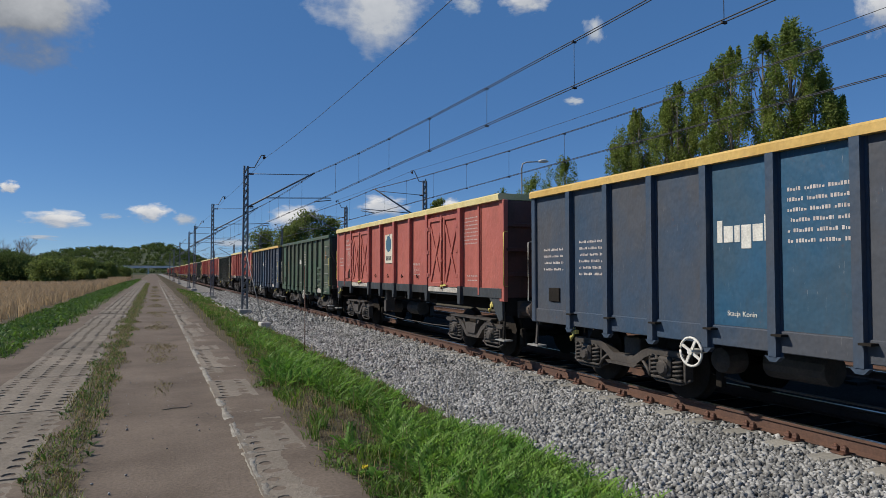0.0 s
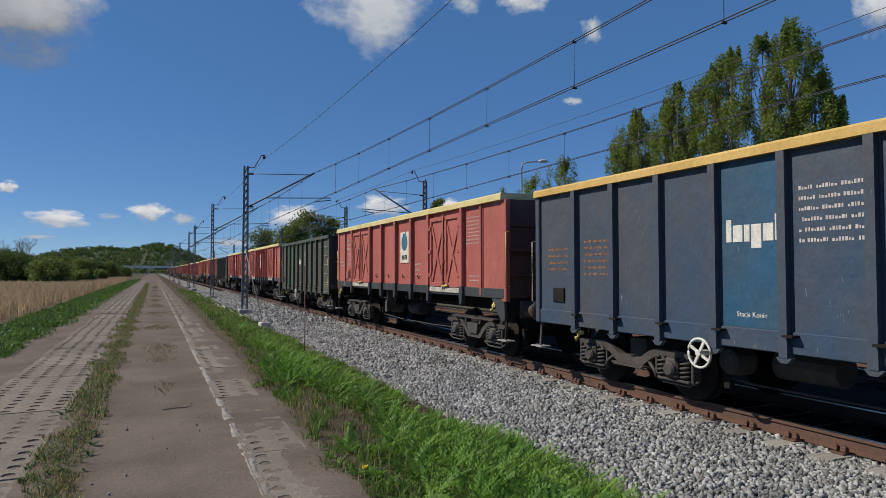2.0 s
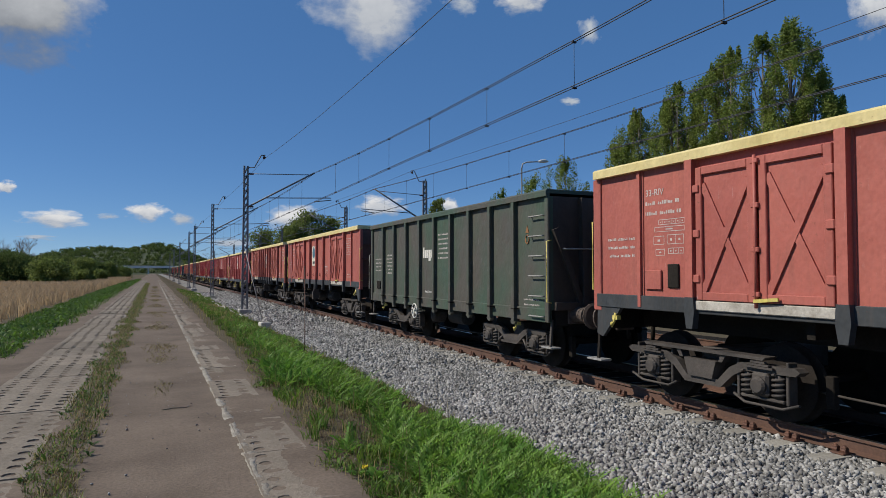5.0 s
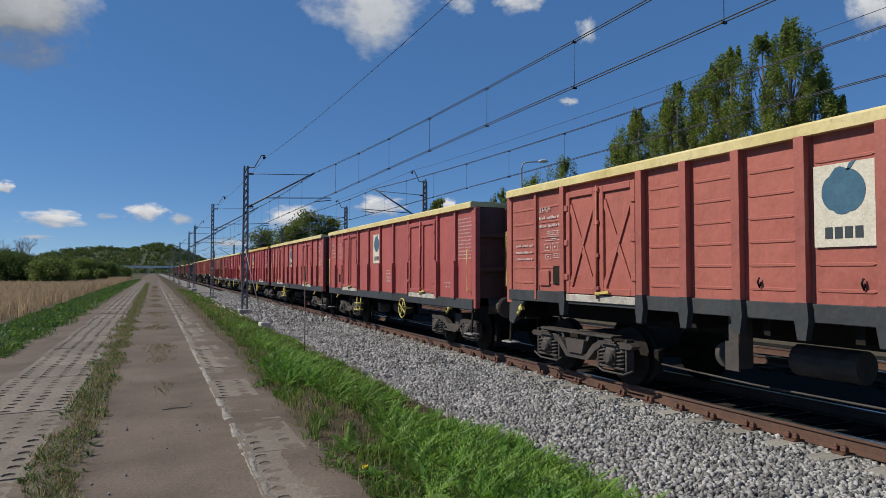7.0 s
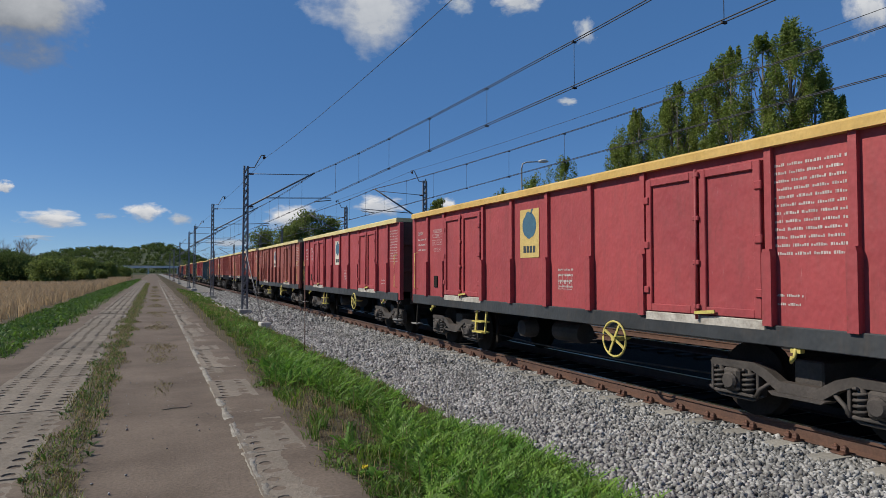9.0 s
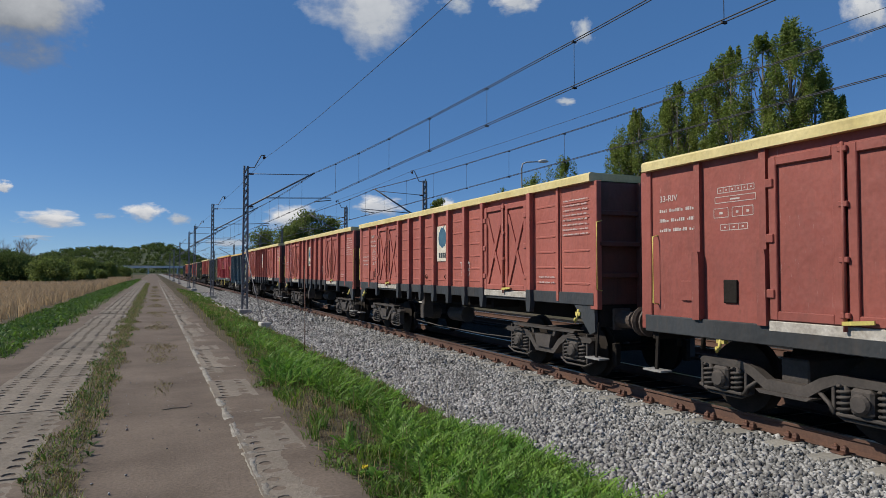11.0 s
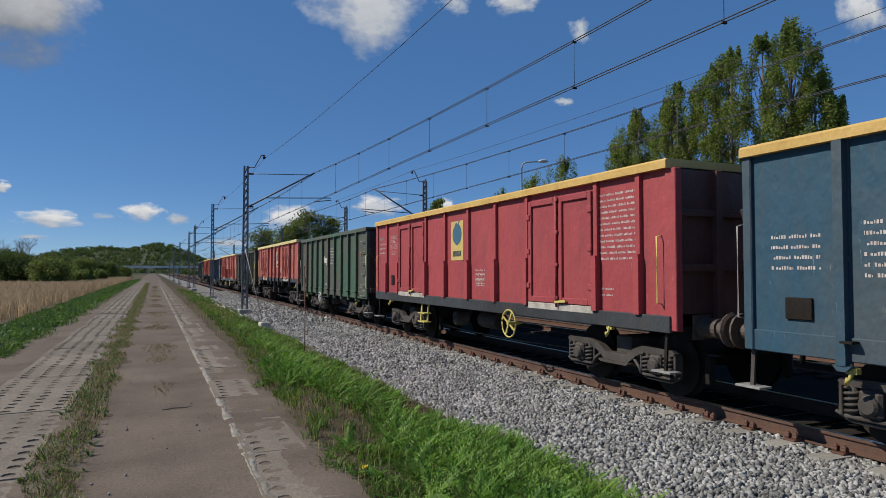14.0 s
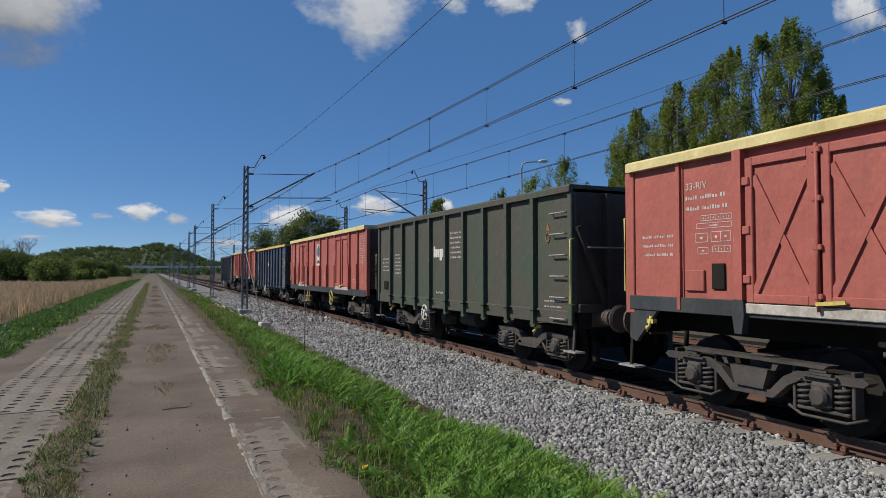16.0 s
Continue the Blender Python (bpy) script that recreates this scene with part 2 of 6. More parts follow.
def shared(key, material, build):
    if (key, material.name) not in SHARED:
        bm = bmesh.new()
        build(bm)
        SHARED[key, material.name] = mesh_of(key, bm, material)
    return SHARED[key, material.name]


def put(ob, x=0, y=0, z=0):
    ob.location = (x, y, z)
    return ob


def wheelset_mesh(bm):
    for s in (-1, 1):
        lathe_x(bm, [(-0.068, 0.46), (-0.06, 0.42), (-0.04, 0.40), (-0.02, 0.14), (0.02, 0.14), (0.04, 0.40), (0.055, 0.46), (0.075, 0.488), (0.085, 0.488)][::1]
                if s < 0 else [(-0.085, 0.488), (-0.075, 0.488), (-0.055, 0.46), (-0.04, 0.40), (-0.02, 0.14), (0.02, 0.14), (0.04, 0.40), (0.06, 0.42), (0.068, 0.46)],
                s * 0.755, 0, 0, 24)
    lathe_x(bm, [(-1.05, 0.065), (1.05, 0.065)], 0, 0, 0, 10)


def coil(bm, x, y, z0, z1, r):
    pts = []
    for i in range(37):
        a = 2 * math.pi * i / 8
        pts.append((x + r * math.cos(a), y + r * math.sin(a), z0 + (z1 - z0) * i / 36))
    tube(bm, pts, 0.019, 5)


def side_frame_mesh(bm):
    """The cast side frame of a two-axle bogie: a bowed beam between the axleboxes."""
    prism(bm, [(-1.22, 0.62), (-0.62, 0.61), (-0.46, 0.54), (-0.28, 0.42), (0.28, 0.42), (0.46, 0.54), (0.62, 0.61), (1.22, 0.62), (1.26, 0.66),
               (1.22, 0.70), (0.60, 0.71), (0.42, 0.65), (0.24, 0.54), (-0.24, 0.54), (-0.42, 0.65), (-0.60, 0.71), (-1.22, 0.70), (-1.26, 0.66)], "x", -0.06, 0.07)
    prism(bm, [(-0.30, 0.38), (0.30, 0.38), (0.36, 0.42), (-0.36, 0.42)], "x", -0.12, 0.10)
    for e in (-1, 1):
        box(bm, -0.05, 0.10, e * 0.90 - 0.36, e * 0.90 - 0.32, 0.30, 0.64, 0.008)
        box(bm, -0.05, 0.10, e * 0.90 + 0.32, e * 0.90 + 0.36, 0.30, 0.64, 0.008)
        tube(bm, [(0, e * 0.50, 0.33), (0, e * 0.66, 0.25), (0, e * 1.14, 0.25), (0, e * 1.32, 0.33)], 0.02, 6)
        tube(bm, [(-0.02, e * 0.36, 0.52), (-0.05, e * 0.52, 0.40), (-0.05, e * 0.58, 0.30)], 0.025, 6)


def spring_frame_mesh(bm):
    """An older pressed side frame: a bow sagging between the axleboxes, a flat bar above it and the bolster's spring seat between."""
    prism(bm, [(-1.36, 0.62), (-0.66, 0.60), (-0.50, 0.52), (-0.30, 0.34), (0.30, 0.34), (0.50, 0.52), (0.66, 0.60), (1.36, 0.62), (1.42, 0.67),
               (1.36, 0.71), (0.62, 0.70), (0.44, 0.61), (0.26, 0.43), (-0.26, 0.43), (-0.44, 0.61), (-0.62, 0.70), (-1.36, 0.71), (-1.42, 0.67)], "x", -0.08, 0.08)
    prism(bm, [(-0.98, 0.76), (0.98, 0.76), (1.02, 0.80), (-1.02, 0.80)], "x", -0.14, 0.06)
    prism(bm, [(-0.20, 0.43), (0.20, 0.43), (0.27, 0.66), (-0.27, 0.66)], "x", -0.12, 0.06)
    for e in (-1, 1):
        prism(bm, [(e * 0.30, 0.66), (e * 0.36, 0.66), (e * 0.42, 0.76), (e * 0.34, 0.76)], "x", -0.11, 0.02)
        box(bm, -0.06, 0.09, e * 0.90 - 0.36, e * 0.90 - 0.32, 0.27, 0.76, 0.008)
        box(bm, -0.06, 0.09, e * 0.90 + 0.32, e * 0.90 + 0.36, 0.27, 0.76, 0.008)
        tube(bm, [(-0.04, e * 0.48, 0.30), (-0.04, e * 0.64, 0.22), (-0.04, e * 1.16, 0.22), (-0.04, e * 1.38, 0.30)], 0.018, 6)
        for k in range(3):
            box(bm, -0.13, -0.09, e * 0.90 - 0.20 + 0.05 * k, e * 0.90 + 0.20 - 0.05 * k, 0.66 + 0.03 * k, 0.685 + 0.03 * k)


def axlebox_mesh(bm):
    box(bm, -0.13, 0.11, -0.12, 0.12, -0.13, 0.15, 0.03)
    box(bm, -0.09, 0.09, -0.30, 0.30, -0.175, -0.135, 0.01)
    lathe_x(bm, [(-0.18, 0.08), (-0.15, 0.105), (-0.12, 0.105)], 0, 0, 0, 14)


def lathe_core(bm):
    """The inner guide of a coil spring, seen between its turns."""
    tube(bm, [(0, 0, -0.13), (0, 0, 0.16)], 0.052, 10)


def spring_mesh(bm):
    coil(bm, 0, 0, -0.12, 0.15, 0.075)
    lathe_core(bm)


WHEELS = []


def bogie(parent, y, old):
    """Bogie under a wagon: bolster, side frames, two wheelsets, axleboxes with coil springs, brake shoes."""
    b = part("bogie", shared("bolster", bogie_mat, lambda bm: box(bm, -1.02, 1.02, -0.18, 0.18, 0.46, 0.80, 0.02)), None, parent)
    put(b, 0, y, 0)
    frame_mesh = shared("old_side_frame" if old else "side_frame", bogie_mat, spring_frame_mesh if old else side_frame_mesh)
    for s in (-1, 1):
        put(part("side_frame", frame_mesh, None, b), s * 1.12, 0, 0).rotation_euler.z = 0 if s < 0 else math.pi
    for e in (-0.9, 0.9):
        w = put(part("wheelset", shared("wheelset", tread_mat, wheelset_mesh), None, b), 0, e, 0.46)
        WHEELS.append(w)
        for s in (-1, 1):
            a = put(part("axlebox", shared("axlebox", bogie_mat, axlebox_mesh), None, b), s * 1.10, e, 0.46)
            a.rotation_euler.z = 0 if s < 0 else math.pi
            for q in (-0.215, 0.215):
                put(part("coil_spring", shared("coil_spring", bogie_mat, spring_mesh), None, b), s * 1.14, e + q, 0.46)
    for e in (-1.48, 1.48):
        for s in (-0.755, 0.755):
            put(part("brake_shoe", shared("brake_shoe", under_mat, lambda bm: box(bm, -0.05, 0.05, -0.05, 0.05, 0.25, 0.62, 0.01)), None, b), s, e, 0)
    return b


buffer_mat = surface("brown_buffer_steel", (0.115, 0.085, 0.068), (0.065, 0.05, 0.042), 0.65, 4, 30, 0.4, 0.006)


def buffer_mesh(bm):
    box(bm, -0.17, 0.17, -0.01, 0.03, -0.17, 0.17, 0.01)
    lathe_y(bm, [(0.02, 0.145), (0.08, 0.135), (0.34, 0.135), (0.35, 0.105), (0.50, 0.105), (0.51, 0.225), (0.535, 0.23), (0.56, 0.19)], 0, 0, 16)


def buffers(parent, y, direction):
    for s in (-1, 1):
        b = put(part("buffer", shared("buffer", buffer_mat, buffer_mesh), None, parent), s * 0.875, y, 1.04)
        b.rotation_euler.z = 0 if direction > 0 else math.pi
    h = put(part("coupling", shared("coupling", under_mat, lambda bm: (box(bm, -0.06, 0.06, -0.05, 0.28, -0.1, 0.1, 0.02), tube(bm, [(0, 0.26, 0.05), (0, 0.36, -0.02), (0, 0.34, -0.16), (0, 0.36, -0.42)], 0.035, 8))), None, parent), 0, y, 1.02)
    h.rotation_euler.z = 0 if direction > 0 else math.pi


def handwheel_mesh(r):
    def build(bm):
        tube(bm, [(0, r * math.cos(2 * math.pi * i / 24), r * math.sin(2 * math.pi * i / 24)) for i in range(24)], 0.017, 6, True)
        for k in range(4):
            a = math.pi / 2 * k + 0.5
            beam(bm, (0, 0, 0), (0, r * math.cos(a), r * math.sin(a)), 0.02, 0.035)
        lathe_x(bm, [(-0.03, 0.04), (0.12, 0.04), (0.3, 0.015)], 0, 0, 0, 10)
    return build


def bars(bm, x, y0, y1, z_top, rows, height, gap):
    """Rows of unreadable writing as plain bars, on the side face at x, reading from y0 down to y1."""
    z = z_top
    for r in range(rows):
        y, k = y0, 0
        while y > y1 + 0.02:
            w = height * (0.62, 0.5, 0.7, 0.3, 0.6, 0.66, 0.45)[(r * 3 + k) % 7]
            low = height * (0.0, 0.0, 0.25, 0.0, 0.4)[(r + k * 2) % 5]
            if (r * 5 + k * 3 + int(height * 1000)) % 8:
                bm.faces.new([bm.verts.new((x, yy, zz)) for yy, zz in ((y - w, z - height), (y - w, z - low), (y, z - low), (y, z - height))])
            y -= w + height * 0.28
            k += 1
        z -= height + gap
    return bm


def words(text, size, x, y, z, material, parent, name="lettering", label=""):
    """Readable words on the side towards the road, starting at y."""
    cu = bpy.data.curves.new(name, "FONT")
    cu.body, cu.size, cu.extrude = text, size, 0.002
    tmp = bpy.data.objects.new(name, cu)
    me = bpy.data.meshes.new_from_object(tmp)
    bpy.data.objects.remove(tmp)
    me.materials.append(material)
    ob = part(name, me, None, parent, label)
    ob.matrix_basis = Matrix(((0, 0, -1, x), (-1, 0, 0, y), (0, 1, 0, z), (0, 0, 0, 1)))
    return ob


def sign(parent, x, y, z0, z1, w, board):
    """The owner's sign: a pale board with a round emblem and a dark line of lettering, both as plain shapes."""
    bm = bmesh.new()
    box(bm, x - 0.006, x, y - w / 2, y + w / 2, z0, z1)
    s = part("owner_sign", bm, board, parent, "pale sign with a round blue emblem")
    bm = bmesh.new()
    r = w * 0.36
    cz = z0 + (z1 - z0) * 0.66
    ring = []
    for i in range(30):
        a = 2 * math.pi * i / 30
        k = 1.0 + (0.10 if i in (6, 7) else 0.0) - (0.07 if i in (4, 21, 25) else 0.0)
        ring.append((y + r * k * math.cos(a), cz + r * 1.02 * k * math.sin(a)))
    prism(bm, ring, "x", x - 0.010, x - 0.004)
    prism(bm, [(y - r * 0.15, cz + r * 0.9), (y - r * 0.30, cz + r * 0.9), (y - r * 0.62, cz + r * 1.30), (y - r * 0.30, cz + r * 1.22)], "x", x - 0.010, x - 0.004)
    part("emblem", bm, emblem, s)
    bm = bmesh.new()
    for k in range(4):
        yy = y + w * (0.31 - 0.165 * k)
        zz = z0 + (z1 - z0) * 0.10
        box(bm, x - 0.010, x - 0.004, yy - w * 0.125, yy, zz, zz + (z1 - z0) * 0.14)
    part("sign_lettering", bm, sign_dark, s)
    return s


def lip_mesh(length, half, z0, z1, t=0.11):
    """Top rail running round the open body, slightly sloping outward."""
    bm = bmesh.new()
    h, a, b = half, 0.0, length
    outer = [(-h, a), (h, a), (h, b), (-h, b)]
    for i in range(4):
        (x0, y0), (x1, y1) = outer[i], outer[(i + 1) % 4]
        if x0 == x1:
            s = 1 if x0 > 0 else -1
            prism(bm, [(x0, z0), (x0, z1 - 0.03), (x0 - s * 0.03, z1), (x0 - s * t, z1), (x0 - s * t, z0)], "y", min(y0, y1), max(y0, y1))
        else:
            yy = (y0, y0 + t) if y0 == a else (y0 - t, y0)
            box(bm, -h + t, h - t, yy[0], yy[1], z0, z1 - 0.004)
    return bm


def load_mesh(length, half, z):
    """A heaped load of coal inside the body."""
    ny, nx = 26, 8
    v, f = [], []
    for j in range(ny + 1):
        for i in range(nx + 1):
            x = -half + 2 * half * i / nx
            y = 0.1 + (length - 0.2) * j / ny
            v.append((x, y, z + 0.12 * noise.noise((x * 2, y * 1.3, length)) + 0.06 * noise.noise((x * 7, y * 7, 1))))
    for j in range(ny):
        for i in range(nx):
            a = j * (nx + 1) + i
            f.append((a, a + 1, a + nx + 2, a + nx + 1))
    return fast_mesh("load", np.array(v), np.array(f), coal, True)


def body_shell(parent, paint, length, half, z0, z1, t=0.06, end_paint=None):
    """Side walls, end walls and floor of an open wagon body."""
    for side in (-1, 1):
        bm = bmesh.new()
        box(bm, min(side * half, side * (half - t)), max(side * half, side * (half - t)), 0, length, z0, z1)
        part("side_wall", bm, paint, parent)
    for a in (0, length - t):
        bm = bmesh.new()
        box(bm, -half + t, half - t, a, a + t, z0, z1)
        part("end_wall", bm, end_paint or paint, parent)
    bm = bmesh.new()
    box(bm, -half + t, half - t, t, length - t, z0, z0 + 0.1)
    part("floor_plate", bm, paint, parent)


def post_mesh(z0, z1, depth, w=0.11, foot=0.0):
    """A pressed side post; it narrows towards a foot below the sill."""
    def build(bm):
        d = -depth
        prism(bm, [(-w / 2, z0), (w / 2, z0), (w / 2, z1), (-w / 2, z1)], "x", d, 0.0)
        prism(bm, [(-w / 2 - 0.03, z0), (w / 2 + 0.03, z0), (w / 2 + 0.03, z1), (-w / 2 - 0.03, z1)], "x", -0.014, 0.002)
        if foot:
            prism(bm, [(-w / 2 + 0.01, z0 - foot), (w / 2 - 0.01, z0 - foot), (w / 2 + 0.05, z0), (-w / 2 - 0.05, z0)], "x", d + 0.01, -0.005)
    return build


def underframe(parent, length, z, front, rear):
    for s in (-1, 1):
        bm = bmesh.new()
        box(bm, s * 0.55 - 0.08, s * 0.55 + 0.08, 0.15, length - 0.15, z - 0.34, z)
        part("sole_bar", bm, under_mat, parent)
    for y in (0.0, length - 0.14):
        bm = bmesh.new()
        box(bm, -1.3, 1.3, y, y + 0.14, z - 0.36, z)
        part("headstock", bm, under_mat, parent)
    bar = shared("cross_bar", under_mat, lambda b2: box(b2, -1.25, 1.25, -0.05, 0.05, -0.22, -0.005))
    for y in np.arange(front + 1.9, rear - 1.5, 1.1):
        put(part("cross_bar", bar, None, parent), 0, float(y), z)
    bm = bmesh.new()
    lathe_y(bm, [(length * 0.5 - 0.1, 0.0), (length * 0.5 - 0.08, 0.19), (length * 0.5 + 0.75, 0.19), (length * 0.5 + 0.80, 0.0)], -0.55, z - 0.55, 14)
    part("air_tank", bm, bogie_mat, parent, "dusty steel air tank")
    bm = bmesh.new()
    lathe_x(bm, [(-0.05, 0.03), (0, 0.16), (0.12, 0.19), (0.3, 0.19), (0.36, 0.08)], -0.95, length * 0.62, z - 0.56, 14)
    part("brake_cylinder", bm, bogie_mat, parent, "dusty brake cylinder")
    bm = bmesh.new()
    tube(bm, [(-0.75, front + 1.2, 0.42), (-0.75, length * 0.4, 0.36), (-0.75, length * 0.6, 0.36), (-0.75, rear - 1.2, 0.42)], 0.014, 6)
    part("brake_rod", bm, bogie_mat, parent)


def steps(parent, y, material, z0=0.40, z1=0.95, w=0.42):
    """A footstep: hangers under the sill and worn plates; the yellow ones are little ladders with two plates."""
    ladder = material == safety_yellow
    bm = bmesh.new()
    for e in ((-w / 2, w / 2) if ladder else (0.0,)):
        beam(bm, (-1.38, y + e, z0), (-1.34, y + e, z1), 0.05, 0.03)
    step = part("footstep", bm, material, parent)
    for z in (z0 + 0.02, (z0 + z1) / 2) if ladder else (z0 + 0.02,):
        plate = shared("step_plate_%d" % round(w * 100), material if ladder else steel_grip, lambda b2: box(b2, -0.10, 0.10, -w / 2, w / 2, -0.014, 0.014, 0.004))
        put(part("step_plate", plate, None, step), -1.37, y, z)


def grip(parent, y, z0, z1, x, material):
    bm = bmesh.new()
    tube(bm, [(x + 0.10, y, z0), (x, y, z0 + 0.02), (x, y, z1 - 0.02), (x + 0.10, y, z1)], 0.011, 6)
    part("grab_rail", bm, material, parent)


def hook(parent, y, z, material, x=-1.40):
    bm = bmesh.new()
    tube(bm, [(x, y, z + 0.16), (x - 0.03, y, z + 0.02), (x - 0.05, y + 0.03, z - 0.04), (x - 0.07, y, z + 0.02)], 0.022, 6)
    box(bm, x - 0.02, x + 0.05, y - 0.06, y + 0.06, z + 0.06, z + 0.12)
    part("rope_hook", bm, material, parent)


def door_pair(parent, y0, y1, z0, z1, x, paint, braced, sill_mat):
    """Two door leaves between the posts; braced ones carry a cross of flat bars."""
    mid = (y0 + y1) / 2
    for a, b in ((y0 + 0.03, mid - 0.03), (mid + 0.03, y1 - 0.03)):
        bm = bmesh.new()
        box(bm, x - 0.022, x + 0.01, a, b, z0, z1)
        for yy in (a, b - 0.10):
            box(bm, x - 0.062, x - 0.022, yy, yy + 0.10, z0, z1, 0.008)
        for zz in (z0, z1 - 0.10):
            box(bm, x - 0.062, x - 0.022, a + 0.10, b - 0.10, zz, zz + 0.10, 0.008)
        leaf = part("door", bm, paint, parent)
        if braced:
            for (ya, za), (yb, zb) in (((a + 0.10, z0 + 0.10), (b - 0.10, z1 - 0.22)), ((b - 0.10, z0 + 0.10), (a + 0.10, z1 - 0.22))):
                bm = bmesh.new()
                d = Vector((0, yb - ya, zb - za)).normalized()
                n = Vector((0, -d.z, d.y)) * 0.045
                off = -0.044 if ya < yb else -0.050
                ring = [(ya + n.y, za + n.z), (ya - n.y, za - n.z), (yb - n.y, zb - n.z), (yb + n.y, zb + n.z)]
                prism(bm, ring, "x", x + off, x - 0.021)
                part("brace", bm, paint, leaf)
        for k in range(3):
            hinge = shared("hinge", paint, lambda bm: box(bm, -0.085, -0.05, -0.05, 0.05, -0.05, 0.05, 0.01))
            put(part("hinge", hinge, None, leaf), x, a + 0.02 if a < mid - 0.1 else b - 0.02, z0 + (z1 - z0) * (0.16 + 0.34 * k))
    bm = bmesh.new()
    tube(bm, [(x - 0.085, mid, z0 - 0.06), (x - 0.085, mid, z1 + 0.02)], 0.02, 6)
    for zz in np.linspace(z0 + 0.1, z1 - 0.05, 4):
        box(bm, x - 0.10, x - 0.03, mid - 0.05, mid + 0.05, zz - 0.03, zz + 0.03, 0.008)
    part("lock_bar", bm, paint, parent)
    bm = bmesh.new()
    beam(bm, (x - 0.10, mid + 0.02, z0 + 0.02), (x - 0.10, mid - 0.30, z0 + 0.05), 0.02, 0.04)
    part("lock_handle", bm, safety_yellow, parent, "yellow door handle")
    bm = bmesh.new()
    box(bm, x - 0.055, x - 0.02, y0, y1, z0 - 0.13, z0 - 0.01, 0.01)
    part("door_sill", bm, sill_mat, parent, "scraped pale door sill")


def markings(parent, x, where, material, name="lettering"):
    bm = bmesh.new()
    for y0, y1, z, rows, h, gap in where:
        bars(bm, x, y0, y1, z, rows, h * 0.55, gap + h * 0.36)
    tagged(part(name, bm, material, parent), "small painted lettering", kind="stuff")


def tables(parent, x, where, material):
    """Stencilled load tables: thin outlined rows divided into cells, each (start, lower edge, length, height, cells)."""
    bm = bmesh.new()
    for y, z, w, h, cells in where:
        t = 0.008
        spans = [(y - w, y, z, z + t), (y - w, y, z + h - t, z + h)]
        spans += [(y - w * k / cells - t / 2, y - w * k / cells + t / 2, z + t, z + h - t) for k in range(cells + 1)]
        spans += [(y - w * (k + 0.62) / cells, y - w * (k + 0.38) / cells, z + h * 0.36, z + h * 0.60) for k in range(cells)]
        for a, b, c, d in spans:
            bm.faces.new([bm.verts.new((x, yy, zz)) for yy, zz in ((a, c), (a, d), (b, d), (b, c))])
    tagged(part("load_table", bm, material, parent), "stencilled load table", kind="stuff")


def emblem_torch(parent, x, y, z):
    bm = bmesh.new()
    tube(bm, [(x, y + 0.06 * math.cos(2 * math.pi * i / 12), z + 0.08 * math.sin(2 * math.pi * i / 12)) for i in range(12)], 0.014, 5, True)
    prism(bm, [(y - 0.06, z + 0.12), (y + 0.06, z + 0.12), (y, z + 0.26)], "x", x - 0.004, x + 0.002)
    part("warning_mark", bm, orange_ink, parent, "orange painted warning mark")


